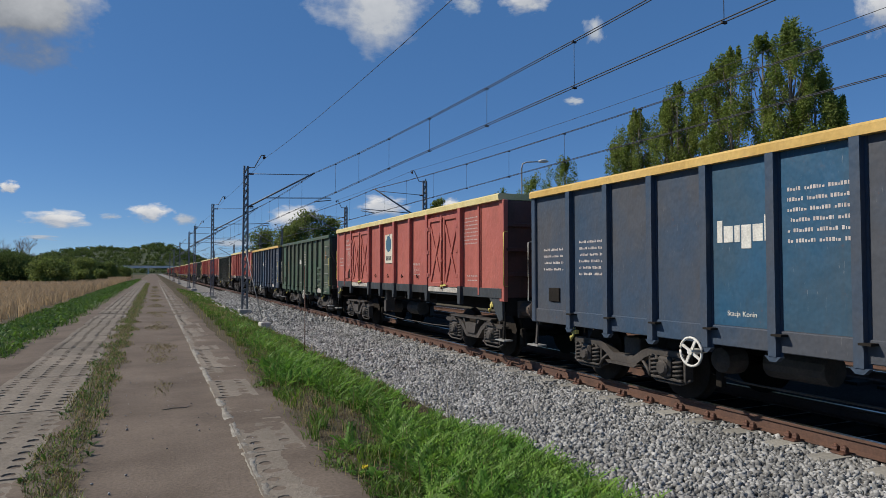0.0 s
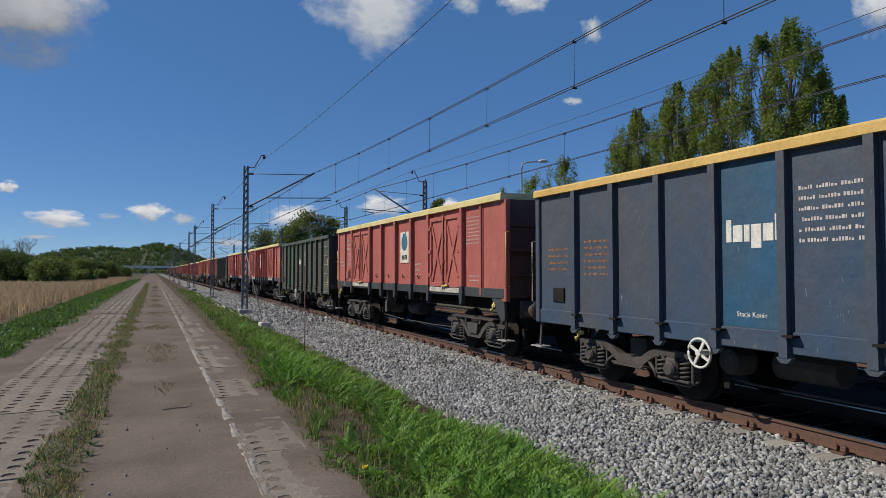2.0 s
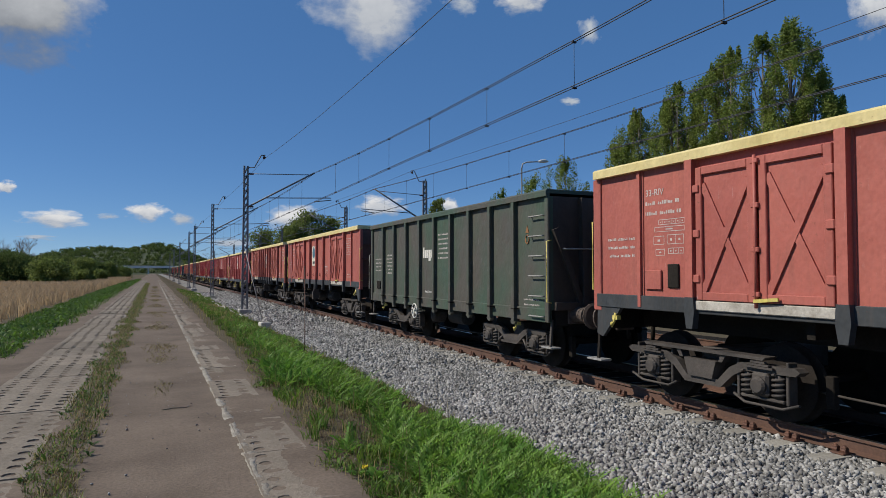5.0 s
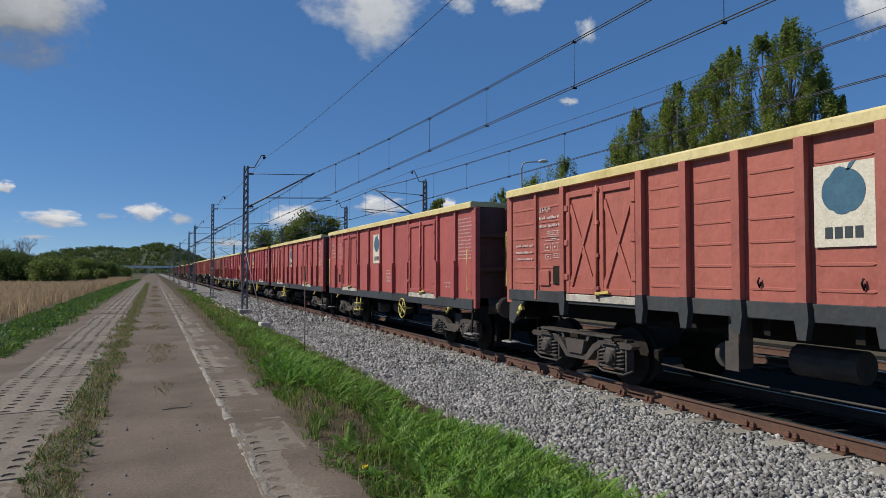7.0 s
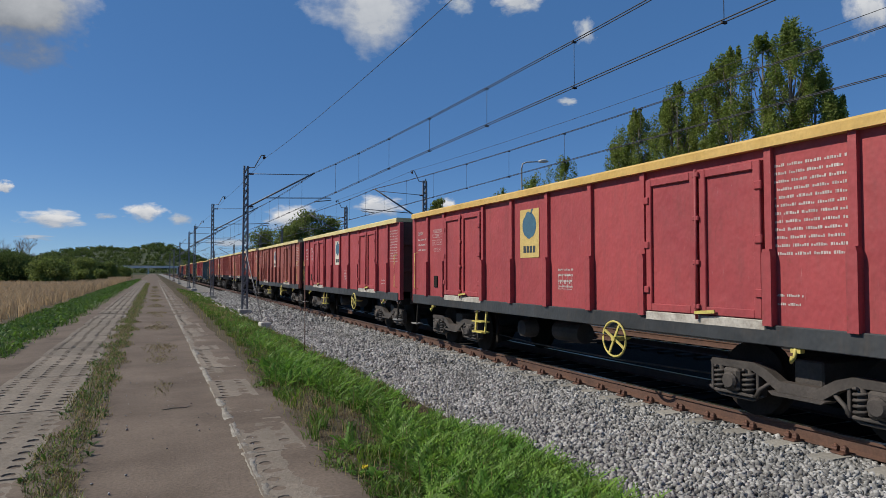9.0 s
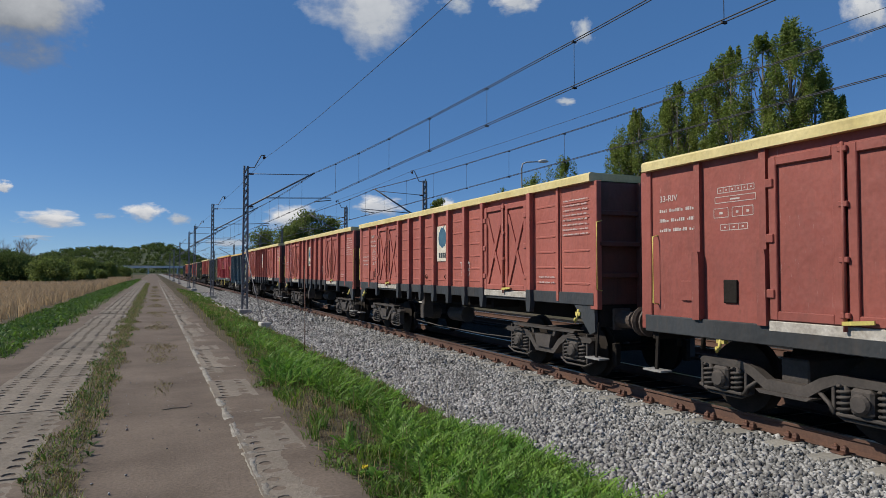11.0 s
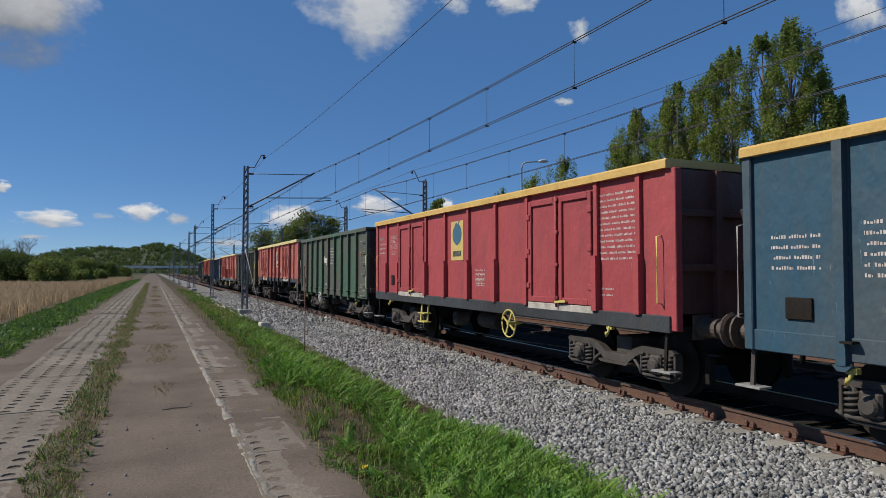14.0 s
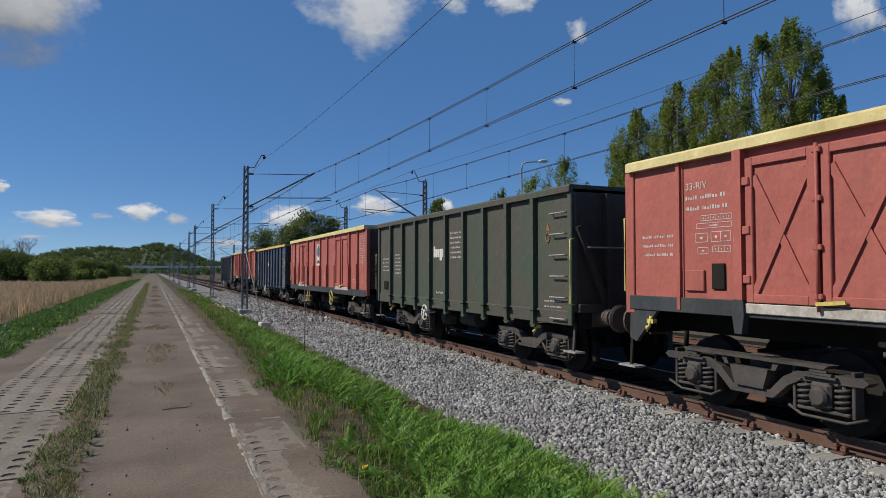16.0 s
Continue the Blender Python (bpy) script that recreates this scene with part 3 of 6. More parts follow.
def ribbed_wagon(paint, top, label, m, hatch=False, patch=None, letters=None, wheel_at=6.25, fresh=None):
    """Short open wagon with ten ribbed panels a side, no side doors."""
    w = thing("ribbed_wagon", label, "freight wagon", GROUP, m)
    L, half, z0, z1 = 10.15, 1.40, 0.90, 3.18
    front, rear = 1.75, 7.95
    body_shell(w, paint, L, half, z0 + 0.22, z1, end_paint=shaded_grimy_end)
    for s in (-1, 1):
        bm = bmesh.new()
        box(bm, s * half - 0.025, s * half + 0.025, 0, L, z0, z0 + 0.24, 0.01)
        part("lower_rail", bm, paint, w)
    part("top_rail", lip_mesh(L, half + 0.09, 3.13, 3.255), top, w)
    part("load", load_mesh(L, half - 0.07, 2.75), None, w, "dark coal load")
    post = shared("post", paint, post_mesh(0.86, 3.14, 0.085, 0.105, 0.06))
    for i in range(9):
        for s in (-1, 1):
            p = put(part("post", post, None, w), s * (half + 0.002), L - 1.19 - 0.972 * i, 0)
            p.rotation_euler.z = 0 if s < 0 else math.pi
    shelf = shared("bracket", under_mat, lambda bm: box(bm, -0.12, 0.0, -0.11, 0.02, -0.012, 0.012))
    for i in range(9):
        put(part("bracket", shelf, None, w), -half - 0.02, L - 1.24 - 0.972 * i, 1.10)
    corner = shared("corner_post", paint, lambda bm: box(bm, -0.05, 0.02, 0, 0.12, 0.9, 3.14, 0.012))
    for y in (0.0, L - 0.12):
        put(part("corner_post", corner, None, w), -half, y, 0)
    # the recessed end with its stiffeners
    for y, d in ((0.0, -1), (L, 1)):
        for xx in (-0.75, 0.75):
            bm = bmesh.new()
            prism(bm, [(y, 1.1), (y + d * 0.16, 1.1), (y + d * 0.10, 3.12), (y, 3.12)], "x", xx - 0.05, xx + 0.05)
            part("end_post", bm, shaded_grimy_end, w)
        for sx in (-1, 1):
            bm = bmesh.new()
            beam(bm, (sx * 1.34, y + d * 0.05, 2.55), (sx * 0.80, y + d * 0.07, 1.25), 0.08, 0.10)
            part("end_brace", bm, shaded_grimy_end, w)
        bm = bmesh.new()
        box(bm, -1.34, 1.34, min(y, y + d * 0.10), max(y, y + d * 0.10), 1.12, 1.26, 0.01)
        part("end_beam", bm, shaded_grimy_end, w)
        bm = bmesh.new()
        tube(bm, [(-1.2, y + d * 0.05, 2.2), (-1.2, y + d * 0.13, 2.2), (-0.3, y + d * 0.13, 2.2), (-0.3, y + d * 0.05, 2.2)], 0.016, 6)
        part("end_rail", bm, steel_grip, w)
        grip(w, y + d * 0.03, 1.25, 2.35, -1.5, safety_yellow if d < 0 else steel_grip)
        steps(w, y - d * 0.05, bogie_mat, 0.45, 0.95, 0.34)
    rung = shared("rung", steel_grip, lambda bm: tube(bm, [(0, -0.22, 0), (-0.07, -0.22, 0), (-0.07, 0.22, 0), (0, 0.22, 0)], 0.015, 6))
    for k in range(6):
        put(part("rung", rung, None, w), -half - 0.01, 0.38, 1.0 + 0.36 * k)
    emblem_torch(w, -half - 0.006, 0.76, 2.40)
    if hatch:
        bm = bmesh.new()
        for yy in (1.35, 1.95):
            box(bm, -half - 0.07, -half - 0.03, yy - 0.025, yy + 0.025, 1.15, 2.0)
        for zz in (1.22, 1.46, 1.70, 1.94):
            box(bm, -half - 0.075, -half - 0.02, 1.32, 1.98, zz - 0.035, zz + 0.035, 0.008)
        part("folding_ladder", bm, paint, w)
        bm = bmesh.new()
        box(bm, -half - 0.05, -half + 0.02, 1.25, 2.05, 0.93, 1.10, 0.01)
        part("pale_plate", bm, whitewash, w)
    # markings
    markings(w, -half - 0.003, [(L - 0.35, L - 0.95, 2.2, 4, 0.07, 0.05), (L - 1.40, L - 2.05, 2.3, 6, 0.07, 0.04)], letters or chalk)
    markings(w, -half - 0.003, [(L - 5.24, L - 6.0, 2.72, 6, 0.075, 0.045), (0.9, 0.35, 1.3, 2, 0.05, 0.05), (5.4, 4.9, 1.05, 1, 0.05, 0.05)], chalk)
    bm = bmesh.new()
    for a, b, zz, hh in ((0.0, 0.08, 0.0, 0.27), (0.10, 0.24, 0.0, 0.20), (0.26, 0.34, 0.0, 0.20), (0.36, 0.50, -0.08, 0.28), (0.52, 0.66, 0.0, 0.20), (0.68, 0.75, 0.0, 0.30)):
        box(bm, -half - 0.006, -half + 0.002, L - 4.26 - b, L - 4.26 - a, 2.15 + zz, 2.15 + zz + hh, 0.0025)
    if fresh:
        bm2 = bmesh.new()
        for a, b in fresh[1]:
            box(bm2, -half - 0.0015, -half + 0.001, L - b, L - a, 1.15, 3.12)
        part("repainted_panel", bm2, fresh[0], w, "side panel in fresher paint")
    part("operator_logo", bm, white_paint, w, "white operator logo as rounded bars")
    words("Stacja Konin", 0.085, -half - 0.004, L - 4.40, 1.27, white_paint, w)
    bm = bmesh.new()
    box(bm, -half - 0.03, -half, 9.30, 9.62, 1.28, 1.52, 0.008)
    part("card_holder", bm, under_mat, w)
    hw = put(part("handwheel", shared("white_handwheel", white_paint, handwheel_mesh(0.18)), None, w, "white brake handwheel"), -half - 0.10, wheel_at, 0.78)
    if patch:
        bm = bmesh.new()
        box(bm, -half - 0.003, -half + 0.001, 6.15, 6.98, 1.14, 1.55)
        part("paint_patch", bm, patch, w, "bright blue fresh paint patch")
    for y in (1.15, 8.9):
        hook(w, y, 0.72, safety_yellow)
    underframe(w, L, 1.2, front, rear)
    for y in (front, rear):
        bogie(w, y, False)
    buffers(w, 0.0, -1)
    buffers(w, L, 1)
    return w


def pressed_bead(bm, length):
    """A shallow stiffening bead pressed out of the side sheet, tapering at both ends."""
    h, e = length / 2, 0.06
    prism(bm, [(-h, 0.0), (-h + e, -0.022), (h - e, -0.022), (h, 0.0), (h - e, 0.022), (-h + e, 0.022)], "x", -0.011, 0.002)
    bmesh.ops.bevel(bm, geom=[ed for ed in bm.edges if all(v.co.x < -0.008 for v in ed.verts)], offset=0.009, segments=1, affect="EDGES")


def door_wagon(paint, top, label, m, planked=False, platform=False, board=None, sign_at=5.80):
    """Four-axle open wagon with two pairs of cross-braced doors a side."""
    w = thing("door_wagon", label, "freight wagon", GROUP, m)
    L, half, z0, z1 = 12.65, 1.38, 1.27, 3.25
    front, rear = 1.75, 10.75
    body_shell(w, paint, L, half, z0, z1, end_paint=shaded_grimy_red_end)
    for s in (-1, 1):
        bm = bmesh.new()
        box(bm, s * (half + 0.02) - 0.02, s * (half + 0.02) + 0.02, 0, L, 1.26, 1.46, 0.008)
        part("sill", bm, dark_sill, w, "dark painted sill")
    part("top_rail", lip_mesh(L, half + 0.10, 3.235, 3.376), top, w)
    part("load", load_mesh(L, half - 0.07, 2.9), None, w, "dark coal load")
    x = -half
    if planked:
        edges = [0.0, 0.98] + [L - v for v in (10.80, 8.93, 8.06, 7.19, 6.325, 5.48, 4.64, 3.80, 1.89)] + [L - 0.98, L]
        for a, b in zip(edges, edges[1:]):
            if b - a > 1.2 or b - a < 0.3:
                continue
            bead = shared("bead_%d" % round((b - a) * 1000), paint, lambda bm: pressed_bead(bm, b - a - 0.20))
            for k in range(6):
                put(part("bead", bead, None, w), x, (a + b) / 2, 1.60 + 0.27 * k)
    post = shared("post", paint, post_mesh(1.30, 3.24, 0.10, 0.12))
    foot = shared("post_foot", dark_sill, lambda bm: prism(bm, [(-0.05, 1.07), (0.05, 1.07), (0.085, 1.28), (0.07, 1.47), (-0.07, 1.47), (-0.085, 1.28)], "x", -0.105, -0.01))
    thin = shared("thin_post", paint, post_mesh(1.30, 3.24, 0.05, 0.06))
    for y in [L - v for v in ((1.89, 3.80, 4.64, 5.48, 6.325, 7.19, 8.06, 8.93, 10.80) if planked else (1.98, 4.02, 5.17, 6.40, 7.65, 8.87, 10.80))]:
        for s in (-1, 1):
            p = put(part("post", post, None, w), s * (half + 0.002), y, 0)
            f = put(part("post_foot", foot, None, w), s * (half + 0.002), y, 0)
            if s > 0:
                p.rotation_euler.z = f.rotation_euler.z = math.pi
    for y in (0.98, L - 0.98):
        put(part("thin_post", thin, None, w), x - 0.002, y, 0)
    for y0, y1 in ((L - 10.73, L - 9.00), (L - 3.73, L - 1.96)) if planked else ((L - 10.73, L - 8.94), (L - 3.95, L - 2.05)):
        door_pair(w, y0, y1, 1.44, 3.12, x - 0.018, paint, True, whitewash)
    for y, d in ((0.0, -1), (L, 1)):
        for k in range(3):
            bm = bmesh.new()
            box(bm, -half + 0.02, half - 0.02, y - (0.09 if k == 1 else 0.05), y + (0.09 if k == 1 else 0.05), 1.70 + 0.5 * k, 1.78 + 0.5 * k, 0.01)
            part("end_rib", bm, shaded_grimy_red_end, w)
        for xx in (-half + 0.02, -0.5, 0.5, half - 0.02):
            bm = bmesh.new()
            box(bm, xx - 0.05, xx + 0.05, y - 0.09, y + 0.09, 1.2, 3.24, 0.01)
            part("end_post", bm, paint if abs(xx) > 1 else shaded_grimy_red_end, w)
        grip(w, y + d * 0.10, 1.5, 2.6, -1.42, safety_yellow)
        bm = bmesh.new()
        prism(bm, [(y - d * 0.55, 1.27), (y, 1.27), (y + d * 0.02, 0.85), (y - d * 0.12, 0.80)], "x", -half - 0.02, -half + 0.04)
        part("corner_gusset", bm, dark_sill, w)
        hook(w, y - d * 0.42, 1.02, safety_yellow)
        steps(w, y + d * 0.02, under_mat, 0.42, 1.0, 0.36)
    if platform:
        bm = bmesh.new()
        box(bm, -1.25, 1.25, -0.62, -0.09, 1.20, 1.25)
        part("platform", bm, under_mat, w)
        bm = bmesh.new()
        for xx in (-1.2, -0.45, 0.45, 1.2):
            tube(bm, [(xx, -0.58, 1.25), (xx, -0.58, 2.25)], 0.02, 6)
        tube(bm, [(-1.2, -0.1, 2.25), (-1.2, -0.58, 2.25), (1.2, -0.58, 2.25), (1.2, -0.1, 2.25)], 0.022, 6)
        for zz in (0.55, 0.85, 1.15, 1.5, 1.8):
            tube(bm, [(-1.2, -0.6, zz), (-0.8, -0.6, zz)], 0.014, 5)
        tube(bm, [(-0.8, -0.6, 0.5), (-0.8, -0.6, 2.25)], 0.016, 6)
        tube(bm, [(-1.2, -0.6, 0.5), (-1.2, -0.6, 1.3)], 0.016, 6)
        part("platform_railing", bm, bogie_mat, w)
    face = x - (0.022 if planked else 0.004)
    sign(w, x - 0.022, L - sign_at, 2.05, 2.90, 0.64, board or cream)
    words("33-RIV", 0.13, face, L - 1.08, 2.86, chalk, w)
    markings(w, face, [(L - 1.08, L - 1.75, 2.78, 2, 0.09, 0.06), (L - 0.25, L - 0.85, 2.3, 3, 0.07, 0.06), (0.85, 0.15, 3.0, 8, 0.045, 0.04) if planked else (1.75, 1.05, 3.0, 8, 0.045, 0.04), (1.6, 1.1, 1.72, 2, 0.05, 0.05)], chalk)
    tables(w, face, [(L - 1.34, 2.44, 0.48, 0.075, 6), (L - 1.26, 2.345, 0.56, 0.07, 1), (L - 1.24, 2.17, 0.20, 0.12, 1), (L - 1.50, 2.17, 0.30, 0.13, 2), (L - 1.28, 2.02, 0.17, 0.09, 1), (L - 1.52, 2.04, 0.28, 0.08, 3), (L - 7.80, 1.72, 0.42, 0.26, 3)], chalk)
    markings(w, face, [(L - 7.75, L - 8.25, 2.02, 1, 0.06, 0.04)], chalk)
    bm = bmesh.new()
    box(bm, x - 0.035, x, L - 1.40, L - 1.08, 1.55, 1.82, 0.008)
    part("card_holder", bm, paint, w)
    bm = bmesh.new()
    box(bm, x - 0.03, x, L - 1.72, L - 1.52, 1.58, 1.90, 0.008)
    part("data_plate", bm, under_mat, w)
    ring = shared("tie_ring", under_mat, lambda bm: tube(bm, [(-0.03, 0, 0.05), (-0.06, 0, 0), (-0.03, 0, -0.06), (-0.01, 0, 0)], 0.012, 5))
    for y in (4.55, 5.7, 6.9, 8.05):
        put(part("tie_ring", ring, None, w), x, y, 1.68)
    bm = bmesh.new()
    box(bm, -1.30, -1.05, 7.30, 7.46, 0.62, 1.26, 0.01)
    box(bm, -1.33, -1.30, 7.28, 7.48, 0.60, 0.95)
    part("brake_lever_box", bm, bogie_mat, w)
    underframe(w, L, 1.28, front, rear)
    for y in (front, rear):
        bogie(w, y, True)
    buffers(w, 0.0, -1)
    buffers(w, L, 1)
    return w


def panel_wagon(paint, top, label, m, board=None, wheel_at=8.35):
    """Newer long open wagon with smooth panels and framed plain doors."""
    w = thing("panel_wagon", label, "freight wagon", GROUP, m)
    long = board is not None
    L, half, z0, z1 = 12.6, 1.38, 1.05, 3.22
    front, rear = (1.45 if long else 1.6), 10.6
    body_shell(w, paint, L, half, z0, z1, end_paint=shaded_grimy_red_end)
    for s in (-1, 1):
        bm = bmesh.new()
        box(bm, s * (half + 0.03) - 0.03, s * (half + 0.03) + 0.03, 0, L, 0.97, 1.20, 0.01)
        part("sill", bm, dark_sill, w, "dark painted sill")
    part("top_rail", lip_mesh(L, half + 0.10, 3.20, 3.335), top, w)
    part("load", load_mesh(L, half - 0.07, 2.85), None, w, "dark coal load")
    x = -half

    def tapered(bm):
        prism(bm, [(-0.045, 2.05), (0.045, 2.05), (0.045, 3.21), (-0.045, 3.21)], "x", -0.055, 0.002)
        prism(bm, [(-0.06, 1.19), (0.06, 1.19), (0.06, 1.98), (0.045, 2.05), (-0.045, 2.05), (-0.06, 1.98)], "x", -0.10, 0.002)
    post = shared("tapered_post", paint, tapered)
    for y in [L - v for v in ((0.97, 1.98, 4.0, 5.2, 6.45, 7.7, 8.93, 11.0, 11.98) if long else (0.97, 1.95, 3.90, 5.07, 6.25, 7.45, 8.68, 10.65, 11.68))]:
        for s in (-1, 1):
            p = put(part("post", post, None, w), s * (half + 0.002), y, 0)
            p.rotation_euler.z = 0 if s < 0 else math.pi
    for y0, y1 in ((L - 10.94, L - 8.99), (L - 3.94, L - 2.04)) if long else ((L - 10.59, L - 8.74), (L - 3.84, L - 2.01)):
        door_pair(w, y0, y1, 1.26, 3.08, x - 0.01, paint, False, whitewash)
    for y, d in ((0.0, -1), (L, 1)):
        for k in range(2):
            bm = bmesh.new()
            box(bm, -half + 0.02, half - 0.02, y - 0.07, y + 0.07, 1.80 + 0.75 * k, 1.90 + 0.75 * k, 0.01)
            part("end_rib", bm, shaded_grimy_red_end, w)
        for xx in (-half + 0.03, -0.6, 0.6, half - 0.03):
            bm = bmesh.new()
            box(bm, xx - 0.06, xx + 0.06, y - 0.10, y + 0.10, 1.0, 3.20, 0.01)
            part("end_post", bm, paint if abs(xx) > 1 else shaded_grimy_red_end, w)
        grip(w, y - d * 0.2, 1.35, 2.3, -1.47, safety_yellow)
        hook(w, y - d * 1.3, 0.86, safety_yellow)
        steps(w, y - d * 0.15, under_mat, 0.42, 1.0, 0.36)
    steps(w, L - 3.8, safety_yellow, 0.50, 0.98, 0.44)
    put(part("handwheel", shared("yellow_handwheel", safety_yellow, handwheel_mesh(0.26)), None, w, "yellow spoked brake handwheel"), -half - 0.10, L - wheel_at, 0.80)
    sign(w, x - 0.004, L - 5.82, 2.06, 2.96, 0.66, board or cream)
    words("33-RIV", 0.12, x - 0.004, L - 0.25, 2.75, chalk, w)
    markings(w, x - 0.004, [(L - 0.25, L - 0.95, 2.65, 3, 0.08, 0.06), (L - 11.05, L - 11.9, 3.0, 12, 0.06, 0.035) if long else (0.82, 0.14, 3.0, 12, 0.05, 0.035), (L - 6.75, L - 7.2, 1.85, 4, 0.06, 0.04),
                            (1.6, 1.2, 1.55, 2, 0.05, 0.05), (8.8, 8.5, 1.5, 1, 0.04, 0.04)], chalk)
    tables(w, x - 0.004, [(L - 1.26, 2.76, 0.54, 0.075, 6), (L - 1.22, 2.64, 0.60, 0.08, 1), (L - 1.20, 2.46, 0.22, 0.12, 1), (L - 1.48, 2.46, 0.30, 0.12, 2), (L - 1.30, 2.30, 0.40, 0.08, 3), (L - 6.75, 1.50, 0.40, 0.26, 3)], chalk)
    bm = bmesh.new()
    box(bm, x - 0.035, x, L - 1.0, L - 0.65, 1.42, 1.68, 0.008)
    part("card_holder", bm, paint, w)
    bm = bmesh.new()
    box(bm, x - 0.03, x, L - 1.55, L - 1.35, 1.42, 1.70, 0.008)
    part("data_plate", bm, under_mat, w)
    underframe(w, L, 1.22, front, rear)
    for y in (front, rear):
        bogie(w, y, False)
    buffers(w, 0.0, -1)
    buffers(w, L, 1)
    return w


RED = ((0.40, 0.115, 0.088), (0.345, 0.095, 0.075))
ROSE = ((0.385, 0.096, 0.086), (0.325, 0.080, 0.073))
FADED = ((0.385, 0.118, 0.090), (0.32, 0.095, 0.074))
CRIMSON = ((0.36, 0.062, 0.066), (0.30, 0.052, 0.058))
BROWNRED = ((0.30, 0.085, 0.065), (0.24, 0.07, 0.055))
GREEN = ((0.052, 0.112, 0.068), (0.092, 0.086, 0.070))
DARKGREEN = ((0.050, 0.085, 0.058), (0.080, 0.074, 0.062))
MOSS = ((0.052, 0.100, 0.062), (0.072, 0.080, 0.056))
OLIVE = ((0.055, 0.076, 0.050), (0.078, 0.068, 0.054))
NAVY = ((0.034, 0.062, 0.105), (0.062, 0.068, 0.082))
BLUE = ((0.022, 0.072, 0.115), (0.058, 0.08, 0.095))
SLATE = ((0.06, 0.07, 0.09), (0.075, 0.078, 0.085))
fresh_blue = wagon_paint("fresh_blue_paint", (0.018, 0.085, 0.165), (0.03, 0.075, 0.12), dirty=0.4, scratched=0.7)
fresh_green = wagon_paint("fresh_green_paint", (0.045, 0.125, 0.070), (0.055, 0.105, 0.062), dirty=0.3, scratched=0.4, offset=3.0)
bright_blue = surface("bright_blue_paint", (0.02, 0.16, 0.55), (0.03, 0.20, 0.60), 0.5, 3, 30, 0.1)
# kind of wagon, paint, top rail, rear end at the start of the clip, what sets it apart
TRAIN = [
    ("ribbed", NAVY, ochre, 10.23, "dark blue ribbed open wagon with an ochre top rail", {"fresh": (fresh_blue, ((4.17, 5.01), (5.16, 5.99)))}),
    ("door", RED, pale_yellow, 24.07, "red open wagon with cross-braced doors and pale yellow top rail", {"sign_at": 5.80}),
    ("ribbed", MOSS, None, 35.34, "scratched green ribbed open wagon with a folding side ladder", {"hatch": True, "letters": orange_ink, "wheel_at": 4.5}),
    ("ribbed", NAVY, ochre, 46.70, "dark blue ribbed open wagon with folding ladder and ochre rail", {"hatch": True, "letters": orange_ink, "fresh": (fresh_blue, ((4.17, 5.01),))}),
    ("door", RED, pale_yellow, 60.59, "red open wagon with cross-braced doors and pale yellow top rail", {"sign_at": 7.05}),
    ("ribbed", OLIVE, None, 72.03, "green and grey-brown ribbed open wagon, unevenly repainted", {"letters": orange_ink, "fresh": (fresh_green, ((2.22, 3.07),))}),
    ("door", RED, pale_yellow, 85.74, "red planked open wagon with cross-braced doors", {"planked": True, "sign_at": 5.90}),
    ("door", RED, pale_yellow, 99.87, "red open wagon with cross-braced doors and pale yellow top rail", {"sign_at": 5.80}),
    ("ribbed", DARKGREEN, None, 111.35, "dark green ribbed open wagon", {}),
    ("door", RED, pale_yellow, 125.43, "red open wagon with cross-braced doors and pale yellow top rail", {"sign_at": 5.80}),
    ("door", FADED, pale_yellow, 139.24, "faded red planked open wagon with cross-braced doors", {"planked": True, "sign_at": 6.76}),
    ("panel", ROSE, pale_yellow, 153.40, "red smooth-sided open wagon with plain doors and yellow handwheel", {}),
    ("panel", ROSE, pale_yellow, 167.21, "red smooth-sided open wagon with plain doors and yellow handwheel", {"wheel_at": 4.45}),
    ("panel", CRIMSON, ochre, 180.95, "crimson smooth-sided open wagon with a yellow owner sign", {"board": yellow_sign}),
    ("panel", CRIMSON, pale_yellow, 194.74, "dark red smooth-sided open wagon with plain doors", {}),
    ("panel", BROWNRED, pale_yellow, 208.58, "brownish red smooth-sided open wagon with plain doors", {}),
    ("door", FADED, pale_yellow, 222.44, "faded red planked open wagon with cross-braced doors", {"planked": True, "sign_at": 6.76}),
    ("door", FADED, pale_yellow, 236.04, "faded red planked open wagon with cross-braced doors", {"planked": True, "sign_at": 5.90}),
    ("door", FADED, pale_yellow, 250.50, "faded red planked open wagon with an end platform and railing", {"planked": True, "platform": True, "sign_at": 6.76}),
    ("ribbed", BLUE, ochre, 261.81, "blue ribbed open wagon with a bright blue repainted patch", {"patch": bright_blue}),
    ("panel", CRIMSON, ochre, 275.62, "crimson smooth-sided open wagon with a yellow owner sign", {"board": yellow_sign}),
    ("ribbed", GREEN, None, 286.70, "green ribbed open wagon with white scratches", {"letters": orange_ink}),
    ("door", RED, pale_yellow, 300.45, "red open wagon with cross-braced doors and pale yellow top rail", {"sign_at": 7.05}),
    ("ribbed", OLIVE, None, 312.00, "dark green ribbed open wagon", {}),
    ("panel", RED, pale_yellow, 326.00, "red smooth-sided open wagon with plain doors", {}),
    ("ribbed", NAVY, ochre, 337.60, "dark blue ribbed open wagon with an ochre top rail", {}),
    ("door", RED, ochre, 351.60, "orange-red open wagon with cross-braced doors", {}),
    ("ribbed", SLATE, None, 363.20, "slate grey ribbed open wagon, the last of the train", {}),
]
LENGTH = {"ribbed": 10.15, "door": 12.65, "panel": 12.6}
WAGONS = []
